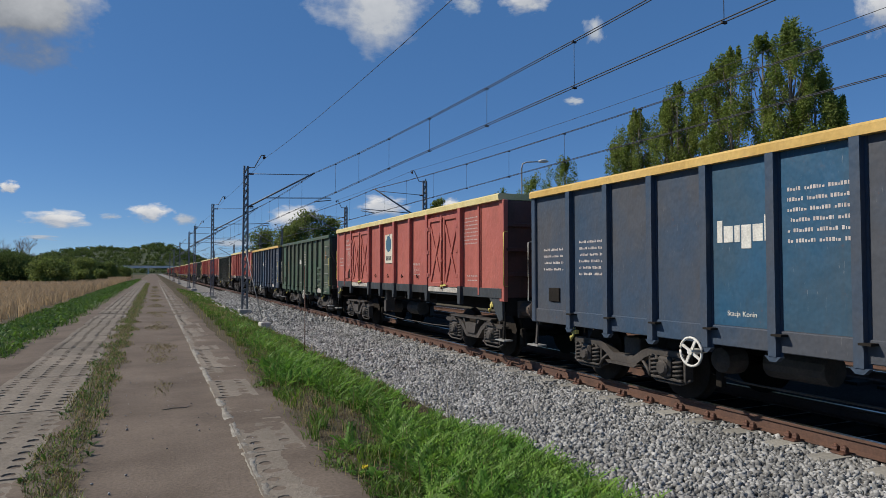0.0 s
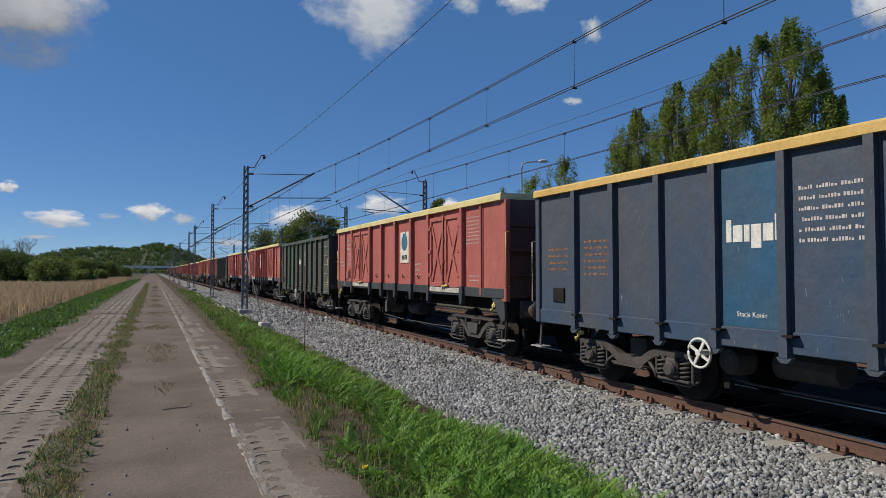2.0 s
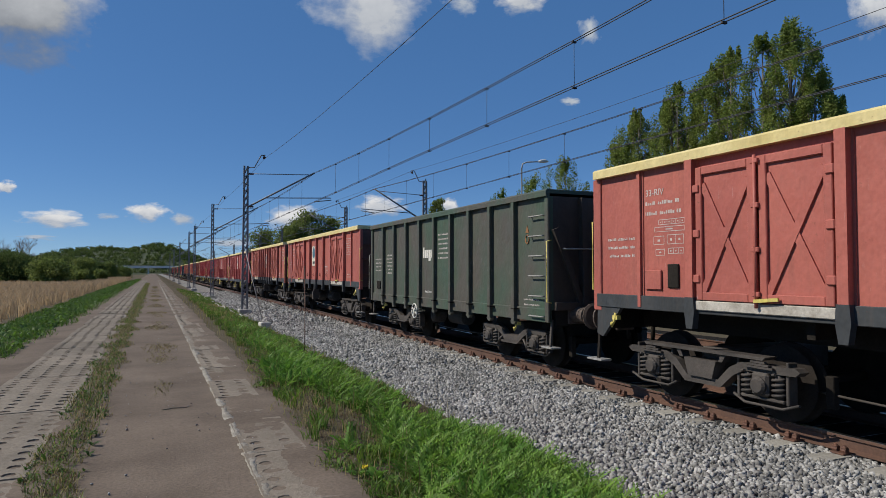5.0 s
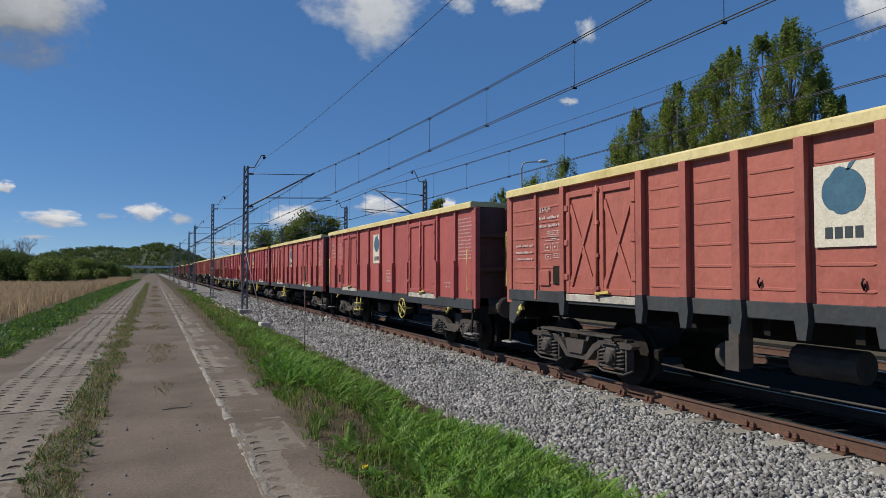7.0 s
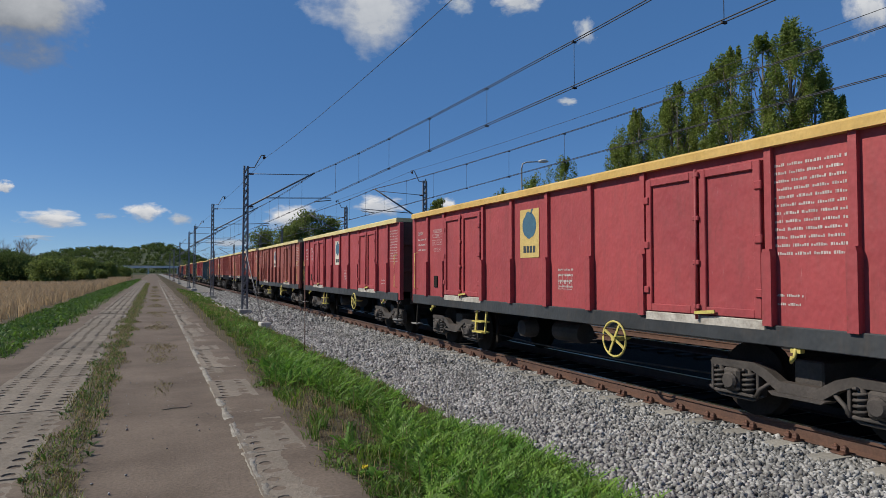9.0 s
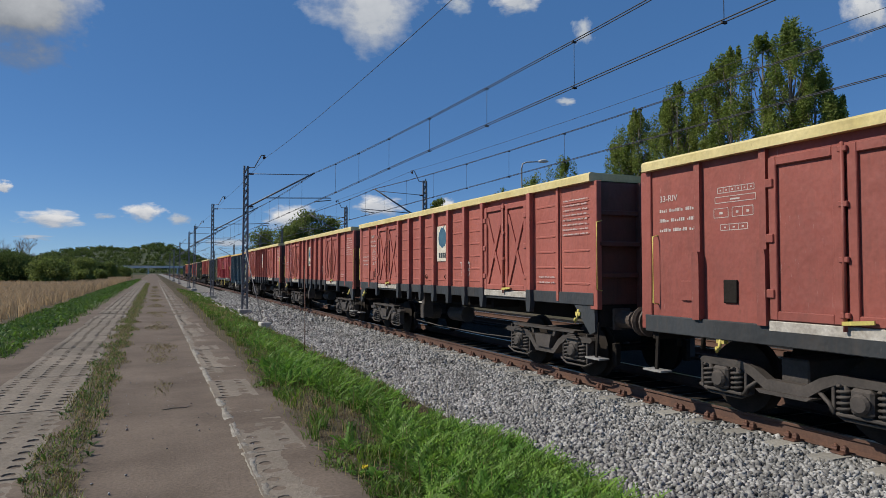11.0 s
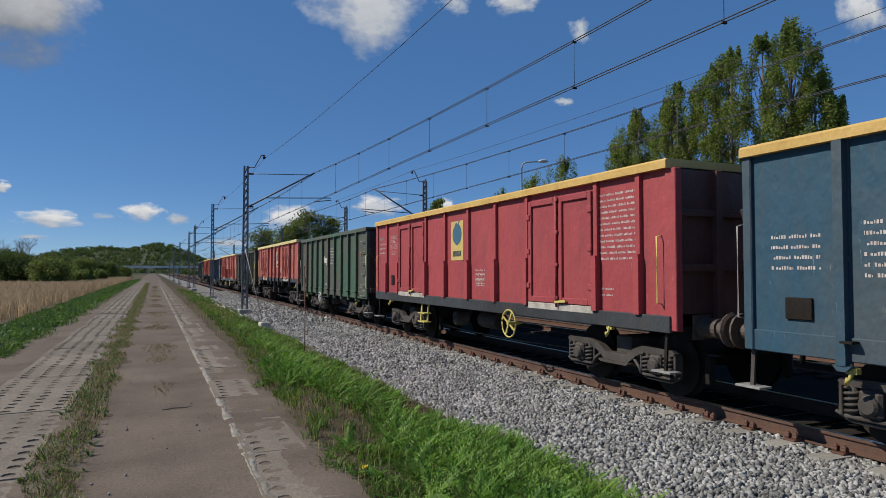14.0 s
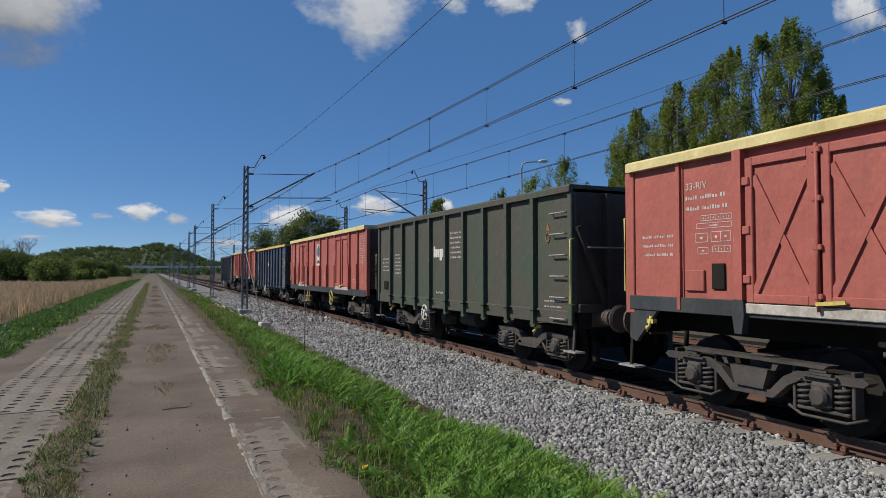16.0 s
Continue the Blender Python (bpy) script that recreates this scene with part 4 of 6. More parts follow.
for index, (kind, (ca, cb), top, rear_end, label, extra) in enumerate(TRAIN):
    coat = wagon_paint("wagon_paint", ca, cb, offset=index * 7.3, scratched=0.48 if kind == "ribbed" else 0.30, dirty=0.55 if kind == "ribbed" else 0.4)
    start = pose(TRACK, rear_end - LENGTH[kind], RAIL_TOP)
    build = {"ribbed": ribbed_wagon, "door": door_wagon, "panel": panel_wagon}[kind]
    WAGONS.append((build(coat, top or coat, label, start, **extra), rear_end - LENGTH[kind]))


# ---- sleepers and ballast ----
rng = np.random.default_rng(7)
stone_mat = surface("crushed_granite", (0.345, 0.338, 0.325), (0.19, 0.186, 0.177), 0.9, 2.0, 60, 0.4, 0.006, spec=0.2, island=0.6)
bolt_mat = surface("rusty_fastening", (0.13, 0.06, 0.04), (0.08, 0.045, 0.035), 0.8, 10, 60, 0.4, 0.004)


def sleeper_mesh(bm):
    prism(bm, [(-0.15, -0.20), (0.15, -0.20), (0.12, 0.0), (-0.12, 0.0)], "x", -1.28, 1.28)


def fastening_mesh(bm):
    box(bm, -0.14, 0.0, -0.08, 0.08, 0.0, 0.022, 0.006)
    for e in (-0.05, 0.05):
        lathe_y(bm, [(e - 0.03, 0.034), (e + 0.03, 0.034)], -0.075, 0.045, 8)
        tube(bm, [(-0.075, e, 0.02), (-0.075, e, 0.10)], 0.017, 6)
        box(bm, -0.105, -0.045, e - 0.03, e + 0.03, 0.06, 0.085, 0.008)


SLEEPER_TOP = RAIL_TOP - 0.174
# Cover for the sleeper middles: the train's shade put into a near-black colour.
surface("shaded_sleeper", (0.04, 0.034, 0.028), (0.026, 0.022, 0.019), 1.0, 2.5, 30, 0.4, 0.01, spec=0.03)
for i in range(110):
    y = 4.78 - 6.0 + 0.6 * i
    s = single("sleeper", shared("sleeper", sleeper_mat, sleeper_mesh), None, "pale concrete sleeper half sunk in ballast", "sleeper", "sleepers under the near track", "structure",
               pose(TRACK + 0.02 * math.sin(i * 2.3), y, SLEEPER_TOP))
    part("dusty_middle", shared("dusty_middle", MATS["shaded_sleeper"], lambda bm: box(bm, -0.66, 1.28, -0.125, 0.125, -0.1, 0.005)), None, s, "sleeper middle coloured near black as shade under the train")
    for side in (-1, 1):
        f = part("fastening", shared("fastening", bolt_mat, fastening_mesh), None, s)
        f.location = (side * (0.755 + 0.075), 0, 0)
        f.rotation_euler.z = 0 if side < 0 else math.pi
bm = bmesh.new()
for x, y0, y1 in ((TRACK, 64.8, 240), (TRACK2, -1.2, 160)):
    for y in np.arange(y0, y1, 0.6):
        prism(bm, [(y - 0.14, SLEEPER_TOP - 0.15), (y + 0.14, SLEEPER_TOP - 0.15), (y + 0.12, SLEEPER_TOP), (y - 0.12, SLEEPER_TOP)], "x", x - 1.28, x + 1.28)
# Concrete coloured near black here, for the shade seen beneath the wagons.
single("far_sleepers", bm, surface("far_shaded_sleeper", (0.045, 0.038, 0.032), (0.03, 0.026, 0.022), 1.0, 2.5, 30, 0.4, 0.01, spec=0.03), "far concrete sleepers in the ballast", "sleepers", kind="stuff")

bm = bmesh.new()
prism(bm, [(3.75, -0.60), (3.95, -0.42), (6.1, -0.285), (16.0, -0.285), (17.4, -0.55), (17.4, -0.60)], "y", -40, 700)
# Near-black bed colour stands for the shade under and behind the train.
shade_ballast = surface("shaded_ballast", (0.032, 0.027, 0.022), (0.020, 0.018, 0.016), 1.0, 0.9, 16, 1.0, 0.06, spec=0.03)
bed = single("ballast_bed", bm, gravel, "grey crushed-stone ballast bed under both tracks", "ballast", kind="structure")
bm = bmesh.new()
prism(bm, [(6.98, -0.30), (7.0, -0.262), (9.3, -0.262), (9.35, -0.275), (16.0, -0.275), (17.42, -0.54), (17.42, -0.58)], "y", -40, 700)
part("oily_middle", bm, shade_ballast, bed, "ballast from the near rail outward, coloured near black as shade")

PHI = (1 + 5 ** 0.5) / 2
ICO = np.array([(-1, PHI, 0), (1, PHI, 0), (-1, -PHI, 0), (1, -PHI, 0), (0, -1, PHI), (0, 1, PHI), (0, -1, -PHI), (0, 1, -PHI), (PHI, 0, -1), (PHI, 0, 1), (-PHI, 0, -1), (-PHI, 0, 1)]) / 1.9
ICO_F = np.array([(0, 11, 5), (0, 5, 1), (0, 1, 7), (0, 7, 10), (0, 10, 11), (1, 5, 9), (5, 11, 4), (11, 10, 2), (10, 7, 6), (7, 1, 8),
                  (3, 9, 4), (3, 4, 2), (3, 2, 6), (3, 6, 8), (3, 8, 9), (4, 9, 5), (2, 4, 11), (6, 2, 10), (8, 6, 7), (9, 8, 1)])


def turns(n):
    """n random rotation matrices."""
    q = rng.normal(size=(n, 4))
    q /= np.linalg.norm(q, axis=1)[:, None]
    w, x, y, z = q.T
    return np.stack([1 - 2 * (y * y + z * z), 2 * (x * y - z * w), 2 * (x * z + y * w), 2 * (x * y + z * w), 1 - 2 * (x * x + z * z), 2 * (y * z - x * w),
                     2 * (x * z - y * w), 2 * (y * z + x * w), 1 - 2 * (x * x + y * y)], 1).reshape(n, 3, 3)


def lumps(centres, radii, squash=0.48):
    """Angular lumps at the centres, as vertex and face arrays."""
    n = len(centres)
    v = ICO[None] * (1 + rng.uniform(-0.42, 0.25, (n, 12, 1))) * rng.uniform(1 - squash, 1 + squash, (n, 1, 3))
    v = np.einsum("nij,nkj->nki", turns(n), v) * radii[:, None, None] + centres[:, None]
    f = ICO_F[None] + 12 * np.arange(n)[:, None, None]
    return v.reshape(-1, 3), f.reshape(-1, 3)


def bed_z(x):
    return np.interp(x, [3.2, 3.95, 6.1, 17], [-0.38, -0.42, -0.285, -0.285])


def stones():
    sets = []
    for y0, y1, density, r0, r1 in ((2.5, 13, 1000, 0.019, 0.034), (13, 26, 420, 0.024, 0.044), (26, 70, 75, 0.045, 0.075)):
        n = int((y1 - y0) * 3.25 * density)
        x = rng.uniform(3.6, 6.93, n)
        y = rng.uniform(y0, y1, n)
        edge = 3.85 + 0.22 * np.sin(y * 0.9) + 0.12 * np.sin(y * 2.7) + rng.normal(0, 0.10, n)
        on_sleeper = (x > 6.5) & (np.abs(((y - 4.78 + 0.3) % 0.6) - 0.3) < 0.12) & (rng.random(n) > 0.10)
        keep = (x > edge) & ~on_sleeper
        x, y = x[keep], y[keep]
        r = rng.uniform(r0, r1, len(x))
        z = bed_z(x) + r * rng.uniform(0.1, 1.0, len(x)) + np.where(x > 6.46, 0.02, 0.0)
        sets.append(lumps(np.stack([x, y, z], 1), r))
    off, vs, fs = 0, [], []
    for v, f in sets:
        vs.append(v)
        fs.append(f + off)
        off += len(v)
    single("ballast_stones", fast_mesh("ballast_stones", np.concatenate(vs), np.concatenate(fs), stone_mat), None, "loose angular grey ballast stones", "gravel", kind="stuff")


stones()

# ---- road ----
def build_road():
    xs = np.concatenate([np.arange(-3.1, 1.65, 0.12), [1.72]])
    ys = np.concatenate([[-40, -20, -8, -3, -1], np.arange(1.5, 16, 0.15), np.arange(16, 50, 0.8), np.arange(50, 300, 8), [640]])
    X, Y = np.meshgrid(xs, ys)
    base = np.interp(X, [-3.1, -2.9, -2.15, -2.05, -0.95, -0.9, -0.5, -0.2, 0.35, 0.78, 0.86, 1.3, 1.5, 1.72], [-0.06, -0.01, 0.008, 0.008, 0.008, 0.03, 0.012, 0.004, 0.004, 0.002, 0.010, 0.019, 0.020, -0.02])
    rough = np.array([0.018 * noise.noise((x * 1.6, y * 0.8, 3.1)) + 0.006 * noise.noise((x * 7, y * 6, 1.7)) for x, y in zip(X.ravel(), Y.ravel())]).reshape(X.shape)
    rut = np.where((X < -0.97) & (X > -2.06), 0.3, 1.0)
    v = np.stack([X, Y, base + rough * rut], -1).reshape(-1, 3)
    n = len(xs)
    f = np.array([(j * n + i, j * n + i + 1, (j + 1) * n + i + 1, (j + 1) * n + i) for j in range(len(ys) - 1) for i in range(n - 1)])
    single("road", fast_mesh("road", v, f, sand, True), None, "packed sandy track between two strips of concrete slabs", "road", kind="structure")


build_road()


def slab_mesh(bm, nx=4, w=1.12):
    """A concrete slab pierced by rows of round holes."""
    ny, l, top, bottom, r = 6, 1.49, 0.018, -0.022, 0.060
    cw, cl = w / nx, l / ny
    for i in range(nx):
        for j in range(ny):
            cx, cy = -w / 2 + (i + 0.5) * cw, (j + 0.5) * cl
            square = [(1, 0), (1, 1), (0, 1), (-1, 1), (-1, 0), (-1, -1), (0, -1), (1, -1)]
            outer = [bm.verts.new((cx + a * cw / 2, cy + b * cl / 2, top)) for a, b in square]
            inner = [bm.verts.new((cx + r * math.cos(k * math.pi / 4), cy + r * math.sin(k * math.pi / 4), top - 0.002)) for k in range(8)]
            deep = [bm.verts.new((v.co.x, v.co.y, bottom)) for v in inner]
            for k in range(8):
                n = (k + 1) % 8
                bm.faces.new((outer[k], outer[n], inner[n], inner[k]))
                bm.faces.new((inner[k], inner[n], deep[n], deep[k]))
    bmesh.ops.remove_doubles(bm, verts=bm.verts, dist=0.001)
    edge = [e for e in bm.edges if e.is_boundary and all(abs(v.co.z - top) < 1e-4 for v in e.verts)]
    ext = bmesh.ops.extrude_edge_only(bm, edges=edge)
    for v in ext["geom"]:
        if isinstance(v, bmesh.types.BMVert):
            v.co.z = bottom - 0.03


slab = shared("slab", concrete, slab_mesh)
narrow_slab = shared("narrow_slab", concrete, lambda bm: slab_mesh(bm, 2, 0.58))
slabs = thing("slab_strips", "two strips of worn pierced concrete slabs along the sandy road", "paving", kind="structure")
for strip, x in enumerate((-1.51, 1.11)):
    for i in range(95):
        s = part("slab", narrow_slab if strip else slab, None, slabs)
        s.matrix_basis = pose(x + 0.02 * math.sin(i * 1.9 + strip), 2.0 + 1.5 * i, 0.004 * math.sin(i * 2.7 + strip), 0.25 * math.sin(i * 3.1), 0.3 * math.sin(i * 1.3 + strip), 0.5 * math.sin(i * 2.1))


def ragged_edge():
    """The bared pale rim of the slabs along the wheel track."""
    ys = np.concatenate([np.arange(2.0, 20, 0.06), np.arange(20, 110, 0.5)])
    v, f = [], []
    for j, y in enumerate(ys):
        a = 0.80 + 0.035 * noise.noise((0, y * 2.0, 0)) + 0.018 * noise.noise((1, y * 11, 0))
        b = 0.87 + 0.10 * noise.noise((2, y * 1.3, 0)) + 0.04 * noise.noise((3, y * 9, 0))
        b = max(b, a + 0.02)
        sunk = 0.03 if noise.noise((5, y * 0.8, 0)) + 0.5 * noise.noise((6, y * 4.0, 0)) < -0.22 else 0.0
        v += [(a - 0.004, y, -0.02), (a, y, 0.015 - sunk), (b, y, 0.0215 - sunk), (b + 0.03, y, -0.01)]
        if j:
            k = 4 * j
            f += [(k - 4 + q, k - 3 + q, k + 1 + q, k + q) for q in range(3)]
    single("slab_rim", fast_mesh("slab_rim", np.array(v), np.array(f), pale_edge), None, "pale crumbling rim of the concrete slabs", "kerb", kind="structure")


ragged_edge()
pebble_n = 240
px, py = rng.uniform(-0.5, 1.8, pebble_n), 2.5 + 22 * rng.random(pebble_n) ** 1.6
pv, pf = lumps(np.stack([px, py, np.full(pebble_n, 0.016)], 1), rng.uniform(0.004, 0.011, pebble_n))
single("pebbles", fast_mesh("pebbles", pv, pf, stone_mat), None, "small pebbles and crumbs scattered on the road", "pebbles", kind="stuff")

# ---- grass, weeds and reeds ----
def leaf_material(name, a, b, vary=0.35, sheen=0.35, scale=0.9):
    m, nt, bsdf = nodes_of(name)
    geo = nt.nodes.new("ShaderNodeNewGeometry")
    v = mapped(nt)
    c = mix(nt, ramp(nt, noise_node(nt, v, scale, 4), 0.35, 0.65), a, b)
    c = mix(nt, 1.0, c, ramp(nt, geo.outputs["Random Per Island"], 0, 1, (1 - vary,) * 3, (1 + vary,) * 3), "MULTIPLY")
    nt.links.new(c, bsdf.inputs["Base Color"])
    bsdf.inputs["Roughness"].default_value = 0.55
    bsdf.inputs["Specular IOR Level"].default_value = sheen
    tr = nt.nodes.new("ShaderNodeBsdfTranslucent")
    nt.links.new(c, tr.inputs["Color"])
    ms = nt.nodes.new("ShaderNodeMixShader")
    ms.inputs[0].default_value = 0.45
    out = nt.nodes["Material Output"]
    nt.links.new(bsdf.outputs[0], ms.inputs[1])
    nt.links.new(tr.outputs[0], ms.inputs[2])
    nt.links.new(ms.outputs[0], out.inputs["Surface"])
    return m


grass_mat = leaf_material("grass_blades", (0.075, 0.155, 0.018), (0.165, 0.245, 0.032), 0.45, 0.35, 2.2)
dry_mat = leaf_material("dry_grass", (0.30, 0.25, 0.11), (0.21, 0.20, 0.075))
reed_mat = leaf_material("dry_reeds", (0.44, 0.32, 0.19), (0.36, 0.255, 0.15), 0.09)
weed_mat = leaf_material("weed_leaves", (0.10, 0.235, 0.030), (0.185, 0.315, 0.050), 0.4)


def blades(name, x, y, z, h, w, lean, material, label, category="grass"):
    """Bent blades of grass, five points each."""
    n = len(x)
    a = rng.uniform(0, 2 * math.pi, n)
    side = np.stack([np.cos(a), np.sin(a), np.zeros(n)], 1) * (w / 2)[:, None]
    b = rng.uniform(0, 2 * math.pi, n)
    bend = np.stack([np.cos(b), np.sin(b), np.zeros(n)], 1) * (h * lean * rng.uniform(0.3, 1.2, n))[:, None]
    base = np.stack([x, y, z], 1)
    up = np.stack([np.zeros(n), np.zeros(n), h], 1)
    v = np.stack([base - side * 0.7, base + side * 0.7, base + bend * 0.30 + up * 0.55 - side, base + bend * 0.30 + up * 0.55 + side, base + bend + up * (1 - 0.25 * lean)], 1).reshape(-1, 3)
    f = (np.array([(0, 1, 3), (0, 3, 2), (2, 3, 4)])[None] + 5 * np.arange(n)[:, None, None]).reshape(-1, 3)
    single(name, fast_mesh(name, v, f, material), None, label, category, kind="stuff")


def field(n, x0, x1, y0, y1, power=1.7):
    return rng.uniform(x0, x1, n), y0 + (y1 - y0) * rng.random(n) ** power


def lush(x, y):
    """How thickly the verge grows: clumps with bare and dry gaps between."""
    return np.array([0.5 + 1.0 * noise.noise((a * 0.8, b * 0.33, 5.0)) + 0.55 * noise.noise((a * 2.5, b * 1.4, 9.0)) for a, b in zip(x, y)])


gz = np.vectorize(ground_z)
dead_mat = leaf_material("dead_brown_grass", (0.17, 0.125, 0.070), (0.115, 0.088, 0.050), 0.35, 0.1)
dark_grass_mat = leaf_material("dark_grass_blades", (0.055, 0.120, 0.018), (0.10, 0.175, 0.028), 0.45, 0.3, 1.6)


def verge_left(y):
    """Where the verge begins beside the road."""
    return np.interp(y, [3, 5, 7.3, 8.5, 10, 11, 13.6, 18, 30, 80], [1.62, 1.56, 1.48, 1.55, 1.55, 1.42, 1.78, 2.05, 2.2, 2.25]) + 0.10 * np.sin(y * 2.9) + 0.06 * np.sin(y * 7.3)


def spot(x, y, cx, cy, rx, ry):
    return np.exp(-((x - cx) / rx) ** 2 - ((y - cy) / ry) ** 2)


def growth(x, y):
    """How thickly the verge grows: lush near clumps, a bare patch and dry ground between."""
    d = 0.95 * lush(x, y) + 0.02
    d += 0.75 * spot(x, y, 2.95, 5.3, 1.2, 1.6) + 0.45 * spot(x, y, 3.3, 6.9, 0.6, 0.7) + 0.55 * spot(x, y, 2.5, 12.8, 0.75, 2.4) + 0.35 * spot(x, y, 2.9, 9.4, 0.6, 1.2)
    d -= 0.22 * spot(x, y, 1.85, 7.4, 0.40, 1.1) + 1.1 * spot(x, y, 3.6, 8.9, 0.42, 0.9)
    d -= np.clip((verge_left(y) + 0.08 - x) * 4.0, 0, 2) + np.clip((x - 3.85) * 3.0, 0, 2) 
    return d


def rosettes(name, x, y, z, size, material, label):
    """Low broad-leaved plants: a ring of pointed, arching leaves on each spot."""
    n = 7
    N = len(x) * n
    base = np.repeat(np.stack([x, y, z], 1), n, 0)
    a = rng.uniform(0, 2 * math.pi, N)
    size = np.repeat(size, n) * rng.uniform(0.6, 1.25, N)
    rise = rng.uniform(0.35, 1.3, N)
    out = np.stack([np.cos(a) * np.cos(rise), np.sin(a) * np.cos(rise), np.sin(rise)], 1) * size[:, None]
    side = np.stack([-np.sin(a), np.cos(a), np.zeros(N)], 1) * (size * rng.uniform(0.11, 0.22, N))[:, None]
    drop = np.stack([np.cos(a) * 0.25, np.sin(a) * 0.25, np.full(N, -0.30)], 1) * size[:, None]
    v = np.stack([base, base + out * 0.5 - side, base + out * 0.5 + side, base + out * 0.85 + drop * 0.35 - side * 0.7, base + out * 0.85 + drop * 0.35 + side * 0.7, base + out * 1.1 + drop], 1).reshape(-1, 3)
    f = (np.array([(0, 1, 2), (1, 3, 4), (1, 4, 2), (3, 5, 4)])[None] + 6 * np.arange(N)[:, None, None]).reshape(-1, 3)
    single(name, fast_mesh(name, v, f, material), None, label, "weeds", kind="stuff")


x, y = field(120000, 1.35, 4.15, 3.2, 75, 2.0)
d = growth(x, y)
k = d > rng.uniform(0.02, 0.95, len(x))
x, y, d = x[k], y[k], d[k]
tall = np.clip(d, 0.15, 1.2) ** 1.1 * rng.uniform(0.06, 0.30, len(x)) ** 1.0 + 0.025
mixed = rng.random(len(x)) < 0.5
for name, m, pick in (("verge_grass", grass_mat, mixed), ("dark_verge_grass", dark_grass_mat, ~mixed)):
    blades(name, x[pick], y[pick], gz(x[pick]) - 0.01, tall[pick], rng.uniform(0.004, 0.010, pick.sum()) * (1 + y[pick] / 22), 0.75, m, "uneven green grass along the ballast edge")
x, y = field(42000, 1.3, 4.0, 3.2, 70, 1.9)
k = x > verge_left(y) - 0.12 * rng.random(len(x))
x, y = x[k], y[k]
third = np.arange(len(x)) % 3 == 0
blades("dry_verge_grass", x[third], y[third], gz(x[third]) - 0.01, rng.uniform(0.03, 0.22, third.sum()), rng.uniform(0.003, 0.007, third.sum()) * (1 + y[third] / 22), 0.7, dry_mat, "thin dry grass between road and ballast")
blades("dead_verge_grass", x[~third], y[~third], gz(x[~third]) - 0.01, rng.uniform(0.02, 0.09, (~third).sum()), rng.uniform(0.004, 0.009, (~third).sum()) * (1 + y[~third] / 22), 1.3, dead_mat, "matted dead grass between road and ballast")
x, y = field(9000, 1.4, 4.0, 3.3, 40, 1.8)
d = growth(x, y)
k = d > rng.uniform(0.25, 1.0, len(x))
x, y, d = x[k], y[k], d[k]
tuft_x, tuft_y = field(330, 1.5, 3.8, 3.6, 34, 1.5)
tuft_x = np.maximum(tuft_x, verge_left(tuft_y))
keep = spot(tuft_x, tuft_y, 3.6, 8.9, 0.42, 0.9) < 0.4
tuft_x, tuft_y = np.repeat(tuft_x[keep], 42), np.repeat(tuft_y[keep], 42)
size = np.repeat(rng.uniform(0.5, 1.25, keep.sum()), 42)
tuft_x, tuft_y = tuft_x + rng.normal(0, 0.045, len(size)) * size, tuft_y + rng.normal(0, 0.07, len(size)) * size
for name, m, pick in (("grass_tufts", grass_mat, np.arange(len(size)) // 42 % 2 == 0), ("dark_grass_tufts", dark_grass_mat, np.arange(len(size)) // 42 % 2 == 1)):
    blades(name, tuft_x[pick], tuft_y[pick], gz(tuft_x[pick]) - 0.01, size[pick] * rng.uniform(0.08, 0.26, pick.sum()), rng.uniform(0.005, 0.011, pick.sum()) * (1 + tuft_y[pick] / 25), 0.7, m, "separate tufts of green grass in the verge")
stalk_x, stalk_y = field(1300, 1.55, 3.9, 4.0, 40, 1.7)
blades("dry_stalks", stalk_x, stalk_y, gz(stalk_x) - 0.01, rng.uniform(0.16, 0.42, 1300), rng.uniform(0.003, 0.006, 1300) * (1 + stalk_y / 22), 0.3, dry_mat, "upright straw-coloured dry stalks in the verge")
rosettes("verge_rosettes", x, y, gz(x), np.clip(d, 0.3, 1.1) * rng.uniform(0.08, 0.22, len(x)), weed_mat, "low broad-leaved weeds in the verge")
x, y = field(52000, -6.2, -2.3, 8, 170, 2.0)
edge = np.interp(y, [8, 15, 27, 60], [-2.75, -2.65, -2.35, -2.3]) + 0.12 * np.sin(y * 1.3) + 0.07 * np.sin(y * 3.7)
k = rng.random(len(x)) < np.clip((edge - x) * 2.2, 0.0, 1)
x, y = x[k], y[k]
clump = np.array([0.75 + 0.9 * noise.noise((a * 1.1, b * 0.5, 2.0)) for a, b in zip(x, y)])
blades("bank_grass", x, y, gz(x) - 0.02, np.clip(clump, 0.3, 1.4) * rng.uniform(0.06, 0.30, len(x)), rng.uniform(0.008, 0.016, len(x)) * (1 + y / 30), 0.8, dark_grass_mat, "thick green grass on the road bank")
x, y = field(4500, -6.0, -2.75, 9, 110, 1.8)
rosettes("bank_rosettes", x, y, gz(x), rng.uniform(0.06, 0.17, len(x)) * (1 + y / 90), dark_grass_mat, "leafy green weeds on the road bank")
x, y = field(80000, -1.15, -0.30, 3.4, 110, 2.6)
wide = 0.30 * np.array([0.75 + 0.8 * noise.noise((0.0, b * 0.9, 4.0)) + 0.5 * noise.noise((1.0, b * 3.1, 4.0)) for b in y])
k = np.abs(x + 0.74 + 0.05 * np.sin(y * 2)) < np.abs(rng.normal(0, 1, len(x))).clip(0.1, 1) * np.clip(wide, 0.03, 0.5)
x, y = x[k], y[k]
sort = np.arange(len(x)) % 5
